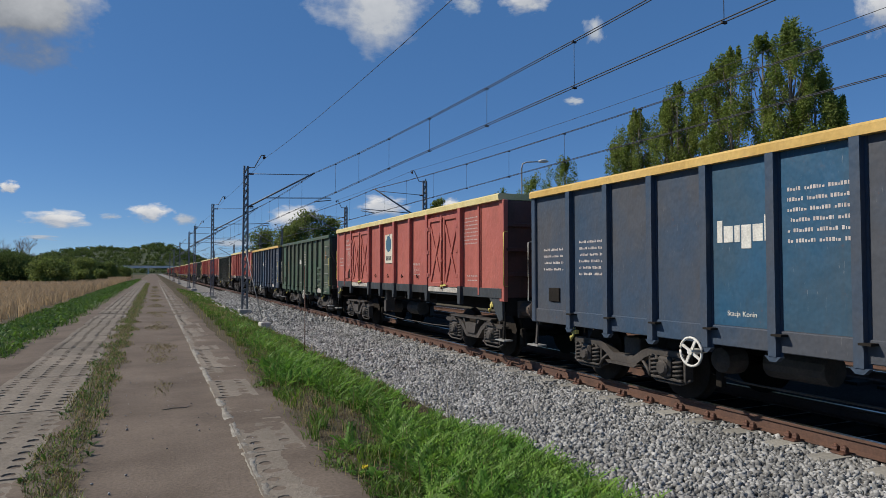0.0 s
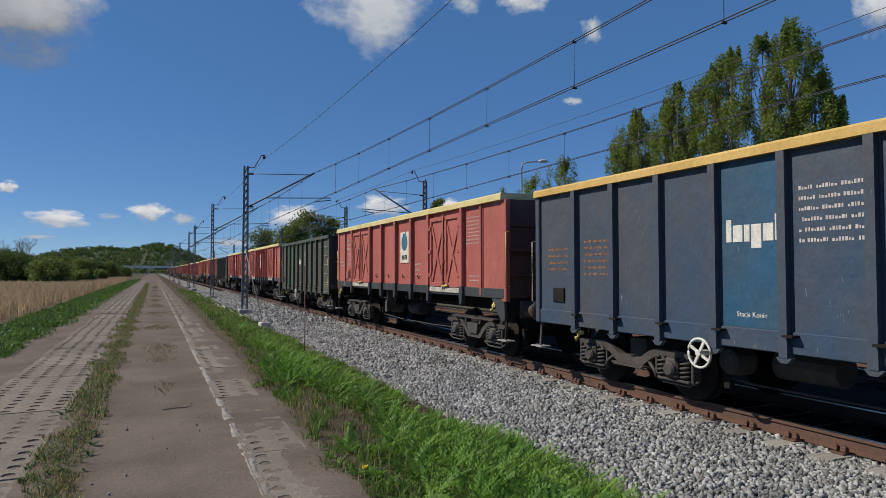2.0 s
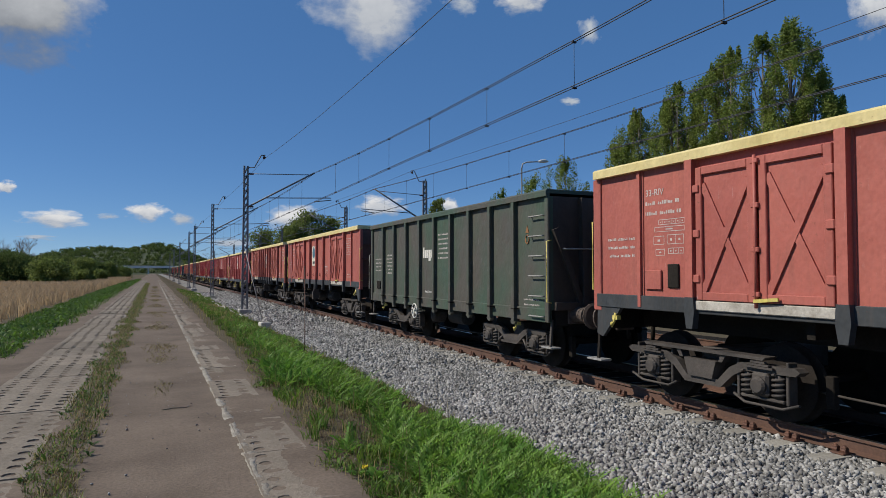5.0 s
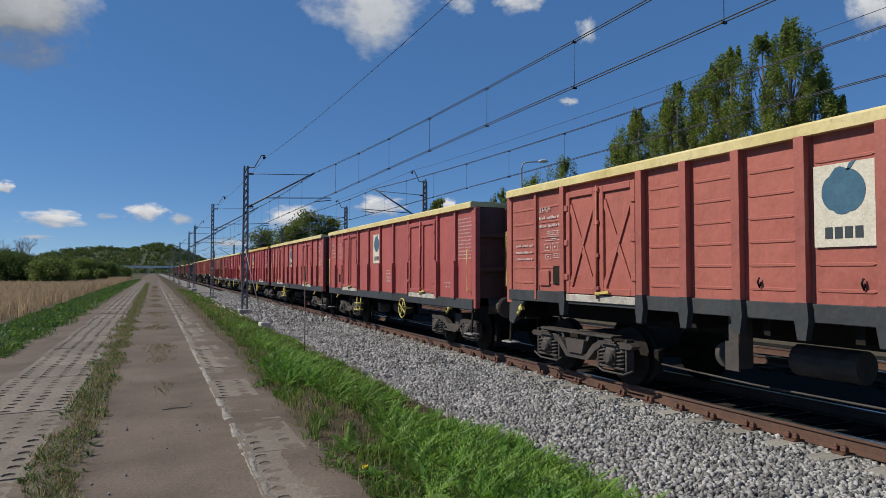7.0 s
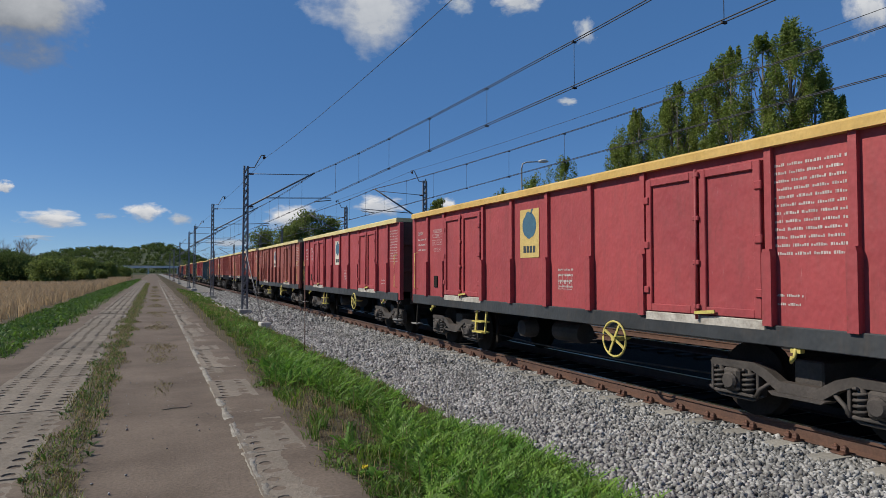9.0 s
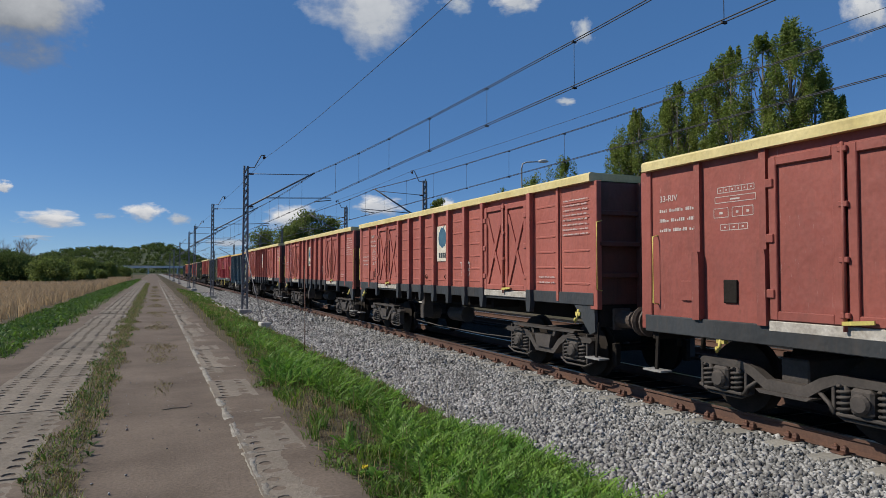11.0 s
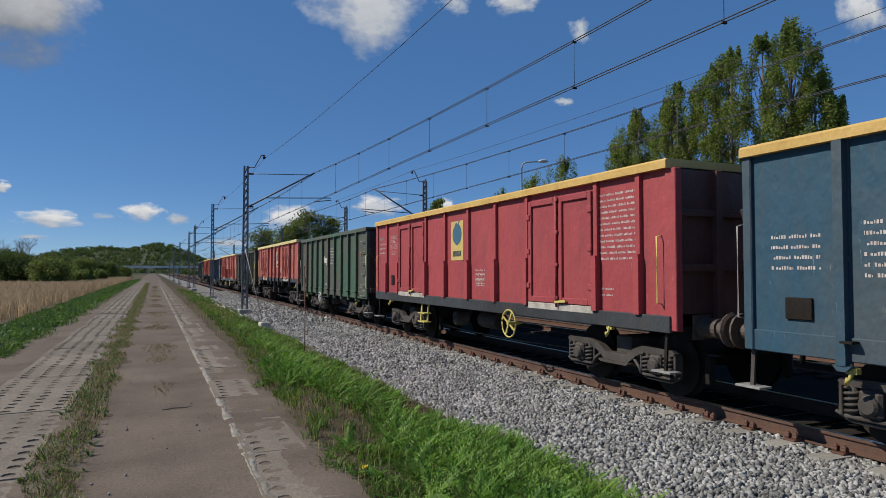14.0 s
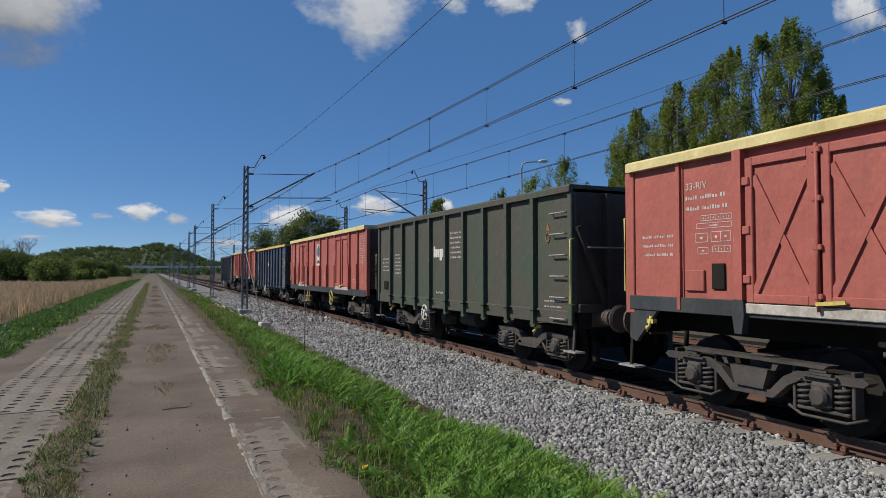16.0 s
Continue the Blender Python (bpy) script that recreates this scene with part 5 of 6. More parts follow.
for r, name, m, lo, hi, label in (((0,), "median_grass", dark_grass_mat, 0.03, 0.14, "low green grass strip beside the slabs"), ((1, 3), "median_dry_grass", dry_mat, 0.03, 0.12, "trampled dry grass strip beside the slabs"),
                                  ((2, 4), "median_dead_grass", dead_mat, 0.02, 0.09, "brown dead grass strip beside the slabs")):
    p = np.isin(sort, r)
    blades(name, x[p], y[p], np.full(p.sum(), 0.008), rng.uniform(lo, hi, p.sum()), rng.uniform(0.004, 0.009, p.sum()) * (1 + y[p] / 25), 1.0, m, label)
x, y = field(600, -1.0, -0.50, 3.5, 60, 1.7)
k = np.array([noise.noise((0.0, b * 0.9, 4.0)) for b in y]) > -0.1
x, y = x[k], y[k]
rosettes("median_rosettes", x, y, np.full(len(x), 0.01), rng.uniform(0.03, 0.08, len(x)), dark_grass_mat, "small flat weeds in the grass strip")
x, y = field(26000, -0.25, 0.55, 10, 90, 1.6)
k = rng.random(len(x)) < np.clip(np.sin(y * 0.9) * 0.5 + np.sin(y * 2.3 + 1) * 0.3 - np.abs(x - 0.15) * 1.6 + 0.25, 0, 1)
x, y = x[k], y[k]
half = len(x) // 2
blades("track_tufts", x[:half], y[:half], np.full(half, 0.0), rng.uniform(0.02, 0.06, half), rng.uniform(0.005, 0.010, half) * (1 + y[:half] / 25), 1.0, dry_mat, "sparse flattened tufts in the middle of the road")
blades("dead_track_tufts", x[half:], y[half:], np.full(len(x) - half, 0.0), rng.uniform(0.02, 0.06, len(x) - half), rng.uniform(0.005, 0.010, len(x) - half) * (1 + y[half:] / 25), 1.2, dead_mat, "sparse dead tufts in the middle of the road")
x, y = field(80000, -48, -6.2, 14, 230, 1.4)
k = x < -6.3 - 0.5 * np.sin(y * 0.4) - rng.random(len(x)) * 0.8
x, y = x[k], y[k]
blades("reed_bed", x, y, gz(x) - 0.02, np.where(x > -8, 1.35, 1.6) * rng.uniform(0.7, 1.0, len(x)), rng.uniform(0.012, 0.028, len(x)) * (1 + y / 50), 0.5, reed_mat, "dense straw-coloured dry reeds", "reeds")


def weeds(patches):
    """Feathery plants: arching fronds of paired leaflets, in patches of (count, middle and spread in x and in y)."""
    x, y = (np.concatenate([rng.normal(p[m], p[m + 1], p[0]) for p in patches]) for m in (1, 3))
    k = (growth(x, y) > rng.uniform(0.2, 0.8, len(x))) & (y > 3.3)
    x, y = x[k], y[k]
    n = len(x) * 9
    base = np.repeat(np.stack([x, y, gz(x) + 0.02], 1), 9, 0)
    a, tilt, length = rng.uniform(0, 6.28, n), rng.uniform(0.5, 1.35, n), rng.uniform(0.14, 0.36, n)
    d = np.stack([np.cos(a) * np.cos(tilt), np.sin(a) * np.cos(tilt), np.sin(tilt)], 1) * length[:, None]
    out = np.stack([np.cos(a), np.sin(a), np.full(n, -0.5)], 1) * length[:, None]
    s = np.stack([-np.sin(a), np.cos(a), rng.uniform(-0.3, 0.3, n)], 1) * length[:, None]
    vs = []
    for q in range(9):
        g = 0.16 + 0.095 * q
        p = base + d * g + out * 0.45 * g * g
        for e in (-1, 1):
            tip = p + (s * e * 0.85 + d * 0.5 + out * 0.25) * (0.23 * (1 - 0.62 * q / 8))
            wide = d * 0.040
            vs.append(np.stack([p - wide * 0.6, (p + tip) / 2 - wide, tip, (p + tip) / 2 + wide * 1.1], 1))
    v = np.stack(vs, 1).reshape(-1, 3)
    single("weeds", fast_mesh("weeds", v, np.arange(len(v)).reshape(-1, 4), weed_mat), None, "bright green feathery weeds at the road edge", "weeds", kind="stuff")


weeds(((520, 2.95, 0.55, 5.2, 0.9), (160, 3.35, 0.3, 6.8, 0.45), (240, 2.4, 0.42, 12.4, 1.5), (90, 2.0, 0.2, 11.0, 0.5), (120, 2.6, 0.4, 19, 3.5), (70, 2.8, 0.4, 9.0, 1.0)))
flower = thing("dandelion", "single yellow dandelion at the road edge", "flower", m=pose(1.68, 5.42, -0.03))
bm = bmesh.new()
tube(bm, [(0, 0, 0), (0.01, 0, 0.06), (0.0, 0, 0.10)], 0.004, 6)
part("stem", bm, weed_mat, flower)
bm = bmesh.new()
for i in range(18):
    a = i * 2.4
    r = 0.022 if i % 2 else 0.028
    p = Vector((r * math.cos(a), r * math.sin(a), 0.108 + 0.008 * (i % 3)))
    beam(bm, (0, 0, 0.100), p, 0.012, 0.006)
part("petals", bm, surface("dandelion_yellow", (0.75, 0.60, 0.02), (0.65, 0.48, 0.02), 0.7, 20, 60, 0.0), flower, "bright yellow petals")

# ---- overhead line ----
mast_mat = surface("galvanised_mast", (0.21, 0.215, 0.225), (0.13, 0.135, 0.145), 0.6, 3, 30, 0.2, 0.004)
wire_mat = surface("dark_wire", (0.05, 0.05, 0.055), (0.03, 0.03, 0.035), 0.6, 5, 30, 0.0)
foot_mat = surface("footing_concrete", (0.42, 0.40, 0.37), (0.32, 0.30, 0.28), 0.9, 4, 30, 0.4, 0.01)
insulator_mat = surface("brown_insulator", (0.08, 0.04, 0.03), (0.05, 0.03, 0.025), 0.3, 8, 30, 0.0)


def mast(x, y, top, toward, thick=1.0):
    """Catenary mast with its cantilever reaching over the track (toward: +1 or -1 in x)."""
    reach = abs((TRACK if toward > 0 else TRACK2) - x)
    m = thing("catenary_mast", "grey steel lattice catenary mast with a cantilever arm", "mast", "masts of the overhead line", pose(x, y, -0.42))
    h = top + 0.42
    bm = bmesh.new()
    box(bm, -0.30, 0.30, -0.30, 0.30, -0.15, 0.28, 0.03)
    part("footing", bm, foot_mat, m, "pale concrete footing")
    for s in (-1, 1):
        bm = bmesh.new()
        w0, w1 = 0.17 * thick, 0.11 * thick
        beam(bm, (s * w0, 0, 0.2), (s * w1, 0, h), 0.075 * thick, 0.13 * thick)
        part("upright", bm, mast_mat, m)
    bm = bmesh.new()
    k, z = 0, 0.6
    while z < h - 0.2:
        w = (0.17 - 0.06 * z / h) * thick
        beam(bm, (-w, -0.05, z), (w, -0.05, z + 0.32 * (1 if k % 2 else -1) + 0.16), 0.015, 0.07 * thick)
        beam(bm, (-w, 0.05, z), (w, 0.05, z - 0.32 * (1 if k % 2 else -1) + 0.16), 0.015, 0.07 * thick)
        k, z = k + 1, z + 0.36
    part("lacing", bm, mast_mat, m)
    t = toward
    bm = bmesh.new()
    tube(bm, [(0.02 * t, 0, h - 0.1), (0.42 * t, 0, h - 0.05), (0.62 * t, 0, h + 0.35), (0.75 * t, 0, h + 0.60), (0.95 * t, 0, h + 0.60)], 0.03, 6)
    part("feeder_bracket", bm, mast_mat, m)
    bm = bmesh.new()
    lathe_y(bm, [(-0.05, 0.05), (0.05, 0.05)], 0.93 * t, h + 0.48, 10)
    box(bm, 0.88 * t - 0.05, 0.88 * t + 0.05, -0.05, 0.05, h + 0.40, h + 0.56, 0.02)
    part("insulator", bm, insulator_mat, m)
    zm, zc = 7.0 + 0.42, 5.45 + 0.42
    bm = bmesh.new()
    tube(bm, [(0.1 * t, 0, zm - 1.95), (reach * t, 0, zm)], 0.05, 6)
    part("strut", bm, mast_mat, m)
    bm = bmesh.new()
    tube(bm, [(0.1 * t, 0, zm - 0.25), (reach * 0.92 * t, 0, zm - 0.12)], 0.022, 6)
    part("tie_rod", bm, mast_mat, m)
    bm = bmesh.new()
    tube(bm, [(reach * 0.28 * t, 0, zm - 1.45), (reach * 1.25 * t, 0, zm - 1.30), (reach * 1.26 * t, 0, zm - 1.42), (reach * t, 0, zc + 0.02)], 0.028, 6)
    part("registration_arm", bm, mast_mat, m)
    for zz in (zm - 0.25, zm - 1.93):
        bm = bmesh.new()
        lathe_x(bm, [(0.12, 0.03), (0.15, 0.06), (0.20, 0.035), (0.25, 0.06), (0.30, 0.035), (0.35, 0.06), (0.38, 0.03)] if t > 0 else
                [(-0.38, 0.03), (-0.35, 0.06), (-0.30, 0.035), (-0.25, 0.06), (-0.20, 0.035), (-0.15, 0.06), (-0.12, 0.03)], 0, 0, zz, 10)
        part("insulator", bm, insulator_mat, m)
    return m


NEAR_MASTS = [-14.0, 34.3, 54.6, 79.0, 91.5, 125.0, 160.0, 200.0]
FAR_MASTS = [-14.0, 39.4, 58.6, 91.4, 111.2, 150.0, 200.0]
for y in NEAR_MASTS:
    mast(4.25, y, 7.15 if y < 70 else 6.95, 1, 0.74 if y < 40 else 0.62)
for y in FAR_MASTS:
    mast(16.2, y, 7.72, -1, 0.9)


def sagging(a, b, x, za, zb, sag, n=12):
    return [(x, a + (b - a) * i / n, za + (zb - za) * i / n - sag * 4 * (i / n) * (1 - i / n)) for i in range(n + 1)]


def line(name, ys, x, z, sag, r, label):
    bm = bmesh.new()
    pts = []
    for a, b in zip(ys, ys[1:]):
        s = sag * min(1.0, ((b - a) / 48.0) ** 2)
        pts += sagging(a, b, x, z, z, s)[(1 if pts else 0):]
    tube(bm, pts, r, 6)
    return single(name, bm, wire_mat, label, "overhead wire", "wires of the overhead line")


for x, ys in ((TRACK, NEAR_MASTS), (TRACK2, FAR_MASTS)):
    for e in (-0.05, 0.05):
        line("contact_wire", ys, x + e, 5.45, -0.06, 0.010, "dark double contact wire above the track")
        line("messenger_wire", ys, x + e * 0.8, 7.0, 0.56, 0.010, "dark sagging messenger cable above the contact wire")
    for a, b in zip(ys, ys[1:]):
        for y in [10.9 + 3.8 * i for i in range(-6, 24) if a + 1 < 10.9 + 3.8 * i < b - 1]:
            q = (y - a) / (b - a)
            s = 0.56 * min(1.0, ((b - a) / 48.0) ** 2)
            top = 7.0 - s * 4 * q * (1 - q)
            if y < 100:
                d = thing("dropper", "thin dropper wire between messenger and contact wire", "dropper wire", "droppers of the overhead line", pose(x, y, 5.45))
                bm = bmesh.new()
                tube(bm, [(0, 0, 0.0), (0, 0, top - 5.45)], 0.006, 5)
                part("dropper_wire", bm, wire_mat, d)
                for zz in (0.03, top - 5.45 - 0.02):
                    part("clamp", shared("clamp", wire_mat, lambda b2: box(b2, -0.05, 0.05, -0.022, 0.022, -0.02, 0.02, 0.006)), None, d).location = (0, 0, zz)
line("feeder_wire", NEAR_MASTS, 5.18, 7.60, 0.62, 0.008, "thin feeder wire on the mast brackets")
line("feeder_wire", FAR_MASTS, 15.27, 8.30, 0.50, 0.008, "thin feeder wire on the far mast brackets")
for y in (34.3, 54.6):
    bm = bmesh.new()
    tube(bm, [(4.5, y - 0.1, -0.25), (4.75, y + 0.5, -0.33), (5.3, y + 2.2, -0.30), (6.1, y + 4.0, -0.25), (6.9, y + 5.0, -0.2)], 0.035, 6)
    single("bond_cable", bm, wire_mat, "black bonding cable from the mast to the rail", "cable", "bond cables")

# ---- small things by the track ----
bark = surface("grey_bark", (0.19, 0.16, 0.125), (0.11, 0.095, 0.075), 0.9, 3, 20, 0.6, 0.02)
bm = bmesh.new()
box(bm, -0.19, 0.19, -0.16, 0.16, -0.1, 0.26, 0.025)
single("concrete_marker_block", bm, surface("whitish_concrete", (0.62, 0.60, 0.55), (0.50, 0.48, 0.44), 0.9, 4, 30, 0.3, 0.01, spec=0.2), "small whitish concrete block on the ballast edge", "block", m=pose(3.78, 24.7, -0.36, 0, 0, 12))
post_thing = thing("marker_post", "thin rusty stake standing in a concrete slab", "post", m=pose(3.43, 16.1, -0.36))
bm = bmesh.new()
tube(bm, [(0, 0, 0), (0.0, 0, 1.2), (-0.02, 0, 2.25)], 0.014, 6)
part("stake", bm, bolt_mat, post_thing)
bm = bmesh.new()
box(bm, -0.45, 0.25, -0.3, 0.3, -0.06, 0.03, 0.02)
part("base_slab", bm, foot_mat, post_thing, "grey concrete base")
stay = single("leaning_pole", tube(bmesh.new(), [(0, 0, 0), (-0.62, 1.2, 3.2)], 0.02, 6), foot_mat, "thin pale pole leaning beside the mast", "pole", m=pose(4.55, 30.5, -0.42))
bm = bmesh.new()
pts = []
for i in range(40):
    q = i / 39
    pts.append((3.45 + 0.2 * q + 0.06 * math.sin(i * 0.9), 68 - 38 * q, -0.24 + 0.05 * math.sin(i * 1.7)))
tube(bm, pts, 0.016, 6)
single("white_pipe", bm, white_paint, "white plastic pipe lying in the verge grass", "pipe")
twig = single("twig", tube(bmesh.new(), [(0, 0, 0.012), (0.13, 0.03, 0.02), (0.27, 0.02, 0.016), (0.36, 0.07, 0.02)], [0.008, 0.007, 0.005, 0.003], 6), bark, "dry broken twig lying on the road", "twig", m=pose(0.12, 9.0, 0.0))
lamp = thing("street_lamp", "pale street lamp with a single curved arm behind the tracks", "street lamp", m=pose(23.9, 40, -0.5))
bm = bmesh.new()
tube(bm, [(0, 0, 0), (0, 0, 5), (0, 0, 9.6), (0.1, 0, 9.95), (0.45, 0, 10.1), (1.5, 0, 10.2)], [0.10, 0.08, 0.06, 0.05, 0.045, 0.04], 8)
part("pole", bm, foot_mat, lamp)
bm = bmesh.new()
tube(bm, [(1.4, 0, 10.2), (1.6, 0, 10.24), (2.0, 0, 10.28), (2.25, 0, 10.26)], [0.05, 0.12, 0.13, 0.04], 10)
part("lamp_head", bm, white_paint, lamp, "white lamp head")

# ---- trees ----
poplar_mat = leaf_material("poplar_leaves", (0.135, 0.195, 0.036), (0.21, 0.245, 0.058), 0.4, 0.2, 0.5)
willow_mat = leaf_material("willow_leaves", (0.14, 0.185, 0.045), (0.19, 0.22, 0.065), 0.28, 0.1, 0.3)
forest_mat = leaf_material("forest_leaves", (0.070, 0.105, 0.032), (0.115, 0.145, 0.048), 0.14, 0.0, 0.05)


def crown_mesh(name, clumps, leaves, size, material):
    """A crown of leaf clumps: clumps of (x, y, z, radius across, radius up), each with so many small leaves."""
    c = np.array(clumps)
    n = len(c) * leaves
    idx = np.repeat(np.arange(len(c)), leaves)
    d = rng.normal(size=(n, 3))
    d /= np.linalg.norm(d, axis=1)[:, None]
    r = rng.random(n) ** 0.45
    p = c[idx, :3] + d * r[:, None] * np.stack([c[idx, 3], c[idx, 3], c[idx, 4]], 1)
    s = size * rng.uniform(0.6, 1.4, n)
    q = np.array([(-0.5, 0, 0), (0, -0.4, 0.05), (0.55, 0, 0), (0, 0.4, 0.05)])
    v = np.einsum("nij,kj->nki", turns(n), q) * s[:, None, None] + p[:, None]
    f = np.arange(4 * n).reshape(n, 4)
    return fast_mesh(name, v.reshape(-1, 3), f, material)


def tree(name, label, m, height, width, bottom, clump_n, leaves, leaf, material, seed, category="tree", group=""):
    local = random.Random(seed)
    t = thing(name, label, category, group, m)
    bm = bmesh.new()
    lean = local.uniform(-0.3, 0.3)
    tr = 0.012 * height + 0.06
    tube(bm, [(0, 0, -0.3), (0.1 * lean, 0, height * 0.3), (lean, 0.1, height * 0.6), (lean, 0.1, height * 0.93)], [tr * 1.3, tr, tr * 0.6, tr * 0.12], 8)
    clumps = []
    for i in range(clump_n):
        q = (i + local.random()) / clump_n
        z = bottom + (height - bottom) * q
        shape = math.sin(math.pi * (0.12 + 0.80 * q)) ** 0.6
        a, rr = local.uniform(0, 6.28), width / 2 * shape * local.uniform(0.25, 0.95)
        cr = width * local.uniform(0.12, 0.22)
        cx, cy = lean * q + rr * math.cos(a), rr * math.sin(a)
        clumps.append((cx, cy, z, cr, cr * 0.9))
        if i % 2 == 0:
            tube(bm, [(lean * q * 0.8, 0, max(z - 0.8 * cr * 2, bottom * 0.6)), (cx * 0.6, cy * 0.6, z - cr * 0.5), (cx, cy, z + cr * 0.5)], [tr * 0.35, tr * 0.2, tr * 0.06], 5)
    part("trunk", bm, bark, t)
    part("crown", crown_mesh("crown", clumps, leaves, leaf, material), None, t)
    return t


def poplar(m, height, width, leaves, seed):
    """A columnar poplar: steep limbs from a low trunk, each ending in upright tufts of small leaves."""
    local = random.Random(seed)
    t = thing("poplar", "tall slender poplar in fresh leaf behind the line", "tree", "row of poplars", m)
    bm = bmesh.new()
    lean = local.uniform(-0.25, 0.25)
    tr = 0.009 * height + 0.05
    tube(bm, [(0, 0, -0.3), (0.1 * lean, 0, height * 0.3), (lean * 0.6, 0.1, height * 0.6), (lean, 0.1, height * 0.95)], [tr * 1.3, tr, tr * 0.6, tr * 0.1], 8)
    clumps = []
    limbs = bmesh.new()
    for i in range(76):
        q = (i + local.random()) / 76
        z = 2.2 + (height - 3.2) * q
        shape = min(1.0, 0.45 + 1.6 * q) * min(1.0, ((1.0 - q) * 6.5) ** 0.6 + 0.10)
        a, rr = local.uniform(0, 6.28), width / 2 * shape * local.uniform(0.15, 1.0) ** 0.6
        cr = local.uniform(0.32, 0.62)
        cx, cy = lean * q + rr * math.cos(a), rr * math.sin(a)
        clumps.append((cx, cy, z, cr, cr * local.uniform(1.7, 3.0)))
        if i % 2 == 0:
            foot = max(1.2, z - local.uniform(2.0, 4.0))
            tube(limbs, [(lean * q * 0.7, 0, foot), (cx * 0.65, cy * 0.65, (foot + z) / 2), (cx, cy, z + cr)], [tr * 0.26, tr * 0.16, tr * 0.05], 5)
    for k in range(6):
        clumps.append((lean + local.uniform(-0.5, 0.5), local.uniform(-0.5, 0.5), height - local.uniform(0.5, 1.4), 0.22, local.uniform(0.5, 0.9)))
    part("trunk", bm, bark, t)
    tagged(part("branchwork", limbs, bark, t), "steep grey limbs", kind="stuff")
    part("crown", crown_mesh("crown", clumps, leaves, 0.14, poplar_mat), None, t)


ROW = [(36.3, 20.9, 3.4), (34.6, 21.4, 3.4), (33.3, 19.9, 3.0), (32.2, 16.6, 2.8), (31.4, 14.6, 2.0), (39.0, 20.3, 3.0), (40.9, 20.1, 2.6), (42.9, 18.8, 2.4),
       (44.7, 18.9, 2.4), (46.4, 18.2, 2.2), (48.2, 17.9, 2.6), (50.2, 17.8, 2.6), (52.1, 17.3, 2.4), (54.2, 15.0, 1.7), (62.2, 15.0, 3.4), (71.2, 14.1, 2.6), (80.6, 13.5, 2.4)]
for i, (y, h, w) in enumerate(ROW):
    poplar(pose(44 + 0.9 * math.sin(i * 2.1), y, -0.4), h + 0.4, w * (0.9 if y < 32 else 1.35 if y < 35 else 1.9 if y < 42 else 2.0), 270 if y < 60 else 160, 100 + i)
for i, (x, y, h, w) in enumerate(((19.5, 101, 9.0, 7), (22.0, 103, 11.4, 7), (25.6, 104, 10.6, 7), (17.8, 118, 9.2, 7), (44.5, 102, 14.4, 4))):
    tree("round_tree", "rounded olive-green tree beyond the tracks", pose(x, y, -0.4), h, w, 1.5, 80, 120, 0.25, willow_mat, 200 + i, "tree", "trees beyond the tracks")
for i, (x, y, h, w) in enumerate(((-17.4, 138, 5.0, 8.4), (-13.0, 150, 3.0, 4.0), (-16.2, 190, 6.2, 7.5), (-14.2, 262, 6.4, 7), (-10.5, 290, 4.6, 7), (-21.5, 150, 4.6, 6), (-11.6, 175, 3.2, 4),
                                  (-25.8, 150, 8.4, 9), (-22.6, 158, 7.6, 8), (-27.5, 160, 8.8, 9), (-24, 215, 8.8, 10), (-20.5, 225, 8.4, 9), (-17.5, 235, 7.6, 8), (-30, 175, 9.6, 10))):
    tree("willow_bush", "green willow bush at the edge of the reeds", pose(x, y, -1.2), h * (0.95 if i < 7 else 0.74), w, 0.3, 70, 100, 0.30, willow_mat if i < 7 else forest_mat, 300 + i, "bush", "bushes beyond the reeds")


def bare_tree(x, y, h, seed):
    local = random.Random(seed)
    t = thing("bare_tree", "leafless grey tree above the bushes", "tree", "bare trees", pose(x, y, -1.2))
    bm = bmesh.new()

    def grow(p, d, length, r, depth):
        q = p + d * length
        tube(bm, [p, q], [r, r * 0.6], 5)
        if depth:
            for _ in range(4):
                nd = (d + Vector((local.uniform(-0.8, 0.8), local.uniform(-0.8, 0.8), local.uniform(-0.1, 0.6)))).normalized()
                grow(p + d * length * local.uniform(0.5, 1.0), nd, length * 0.62, r * 0.55, depth - 1)
    grow(Vector((0, 0, 0)), Vector((0, 0, 1)), h * 0.42, 0.16, 4)
    part("trunk", bm, surface("pale_bark", (0.24, 0.21, 0.19), (0.18, 0.155, 0.14), 0.9, 3, 20, 0.2), t)


bare_tree(-28.5, 172, 13.0, 1)
bare_tree(-26.4, 176, 12.0, 2)
bare_tree(-31.0, 168, 12.5, 3)

# ---- hills and far bridge ----
HILL = [(-400, 20), (-240, 22), (-163, 20), (-126, 19), (-97, 28), (-58, 31), (-27, 29), (2, 37), (20, 35), (42, 26), (66, 14), (100, 13), (140, 28), (184, 30), (260, 22), (500, 24)]
hill_mat = surface("hill_ground", (0.036, 0.052, 0.020), (0.050, 0.062, 0.026), 0.95, 0.02, 0.3, 0.3, 1.0)


def hill_z(x, y):
    top = np.interp(x, [p[0] for p in HILL], [p[1] for p in HILL])
    return -1.3 + top * np.clip((y - 700) / 200, 0, 1) ** 0.8 * np.clip((1300 - y) / 300, 0, 1)


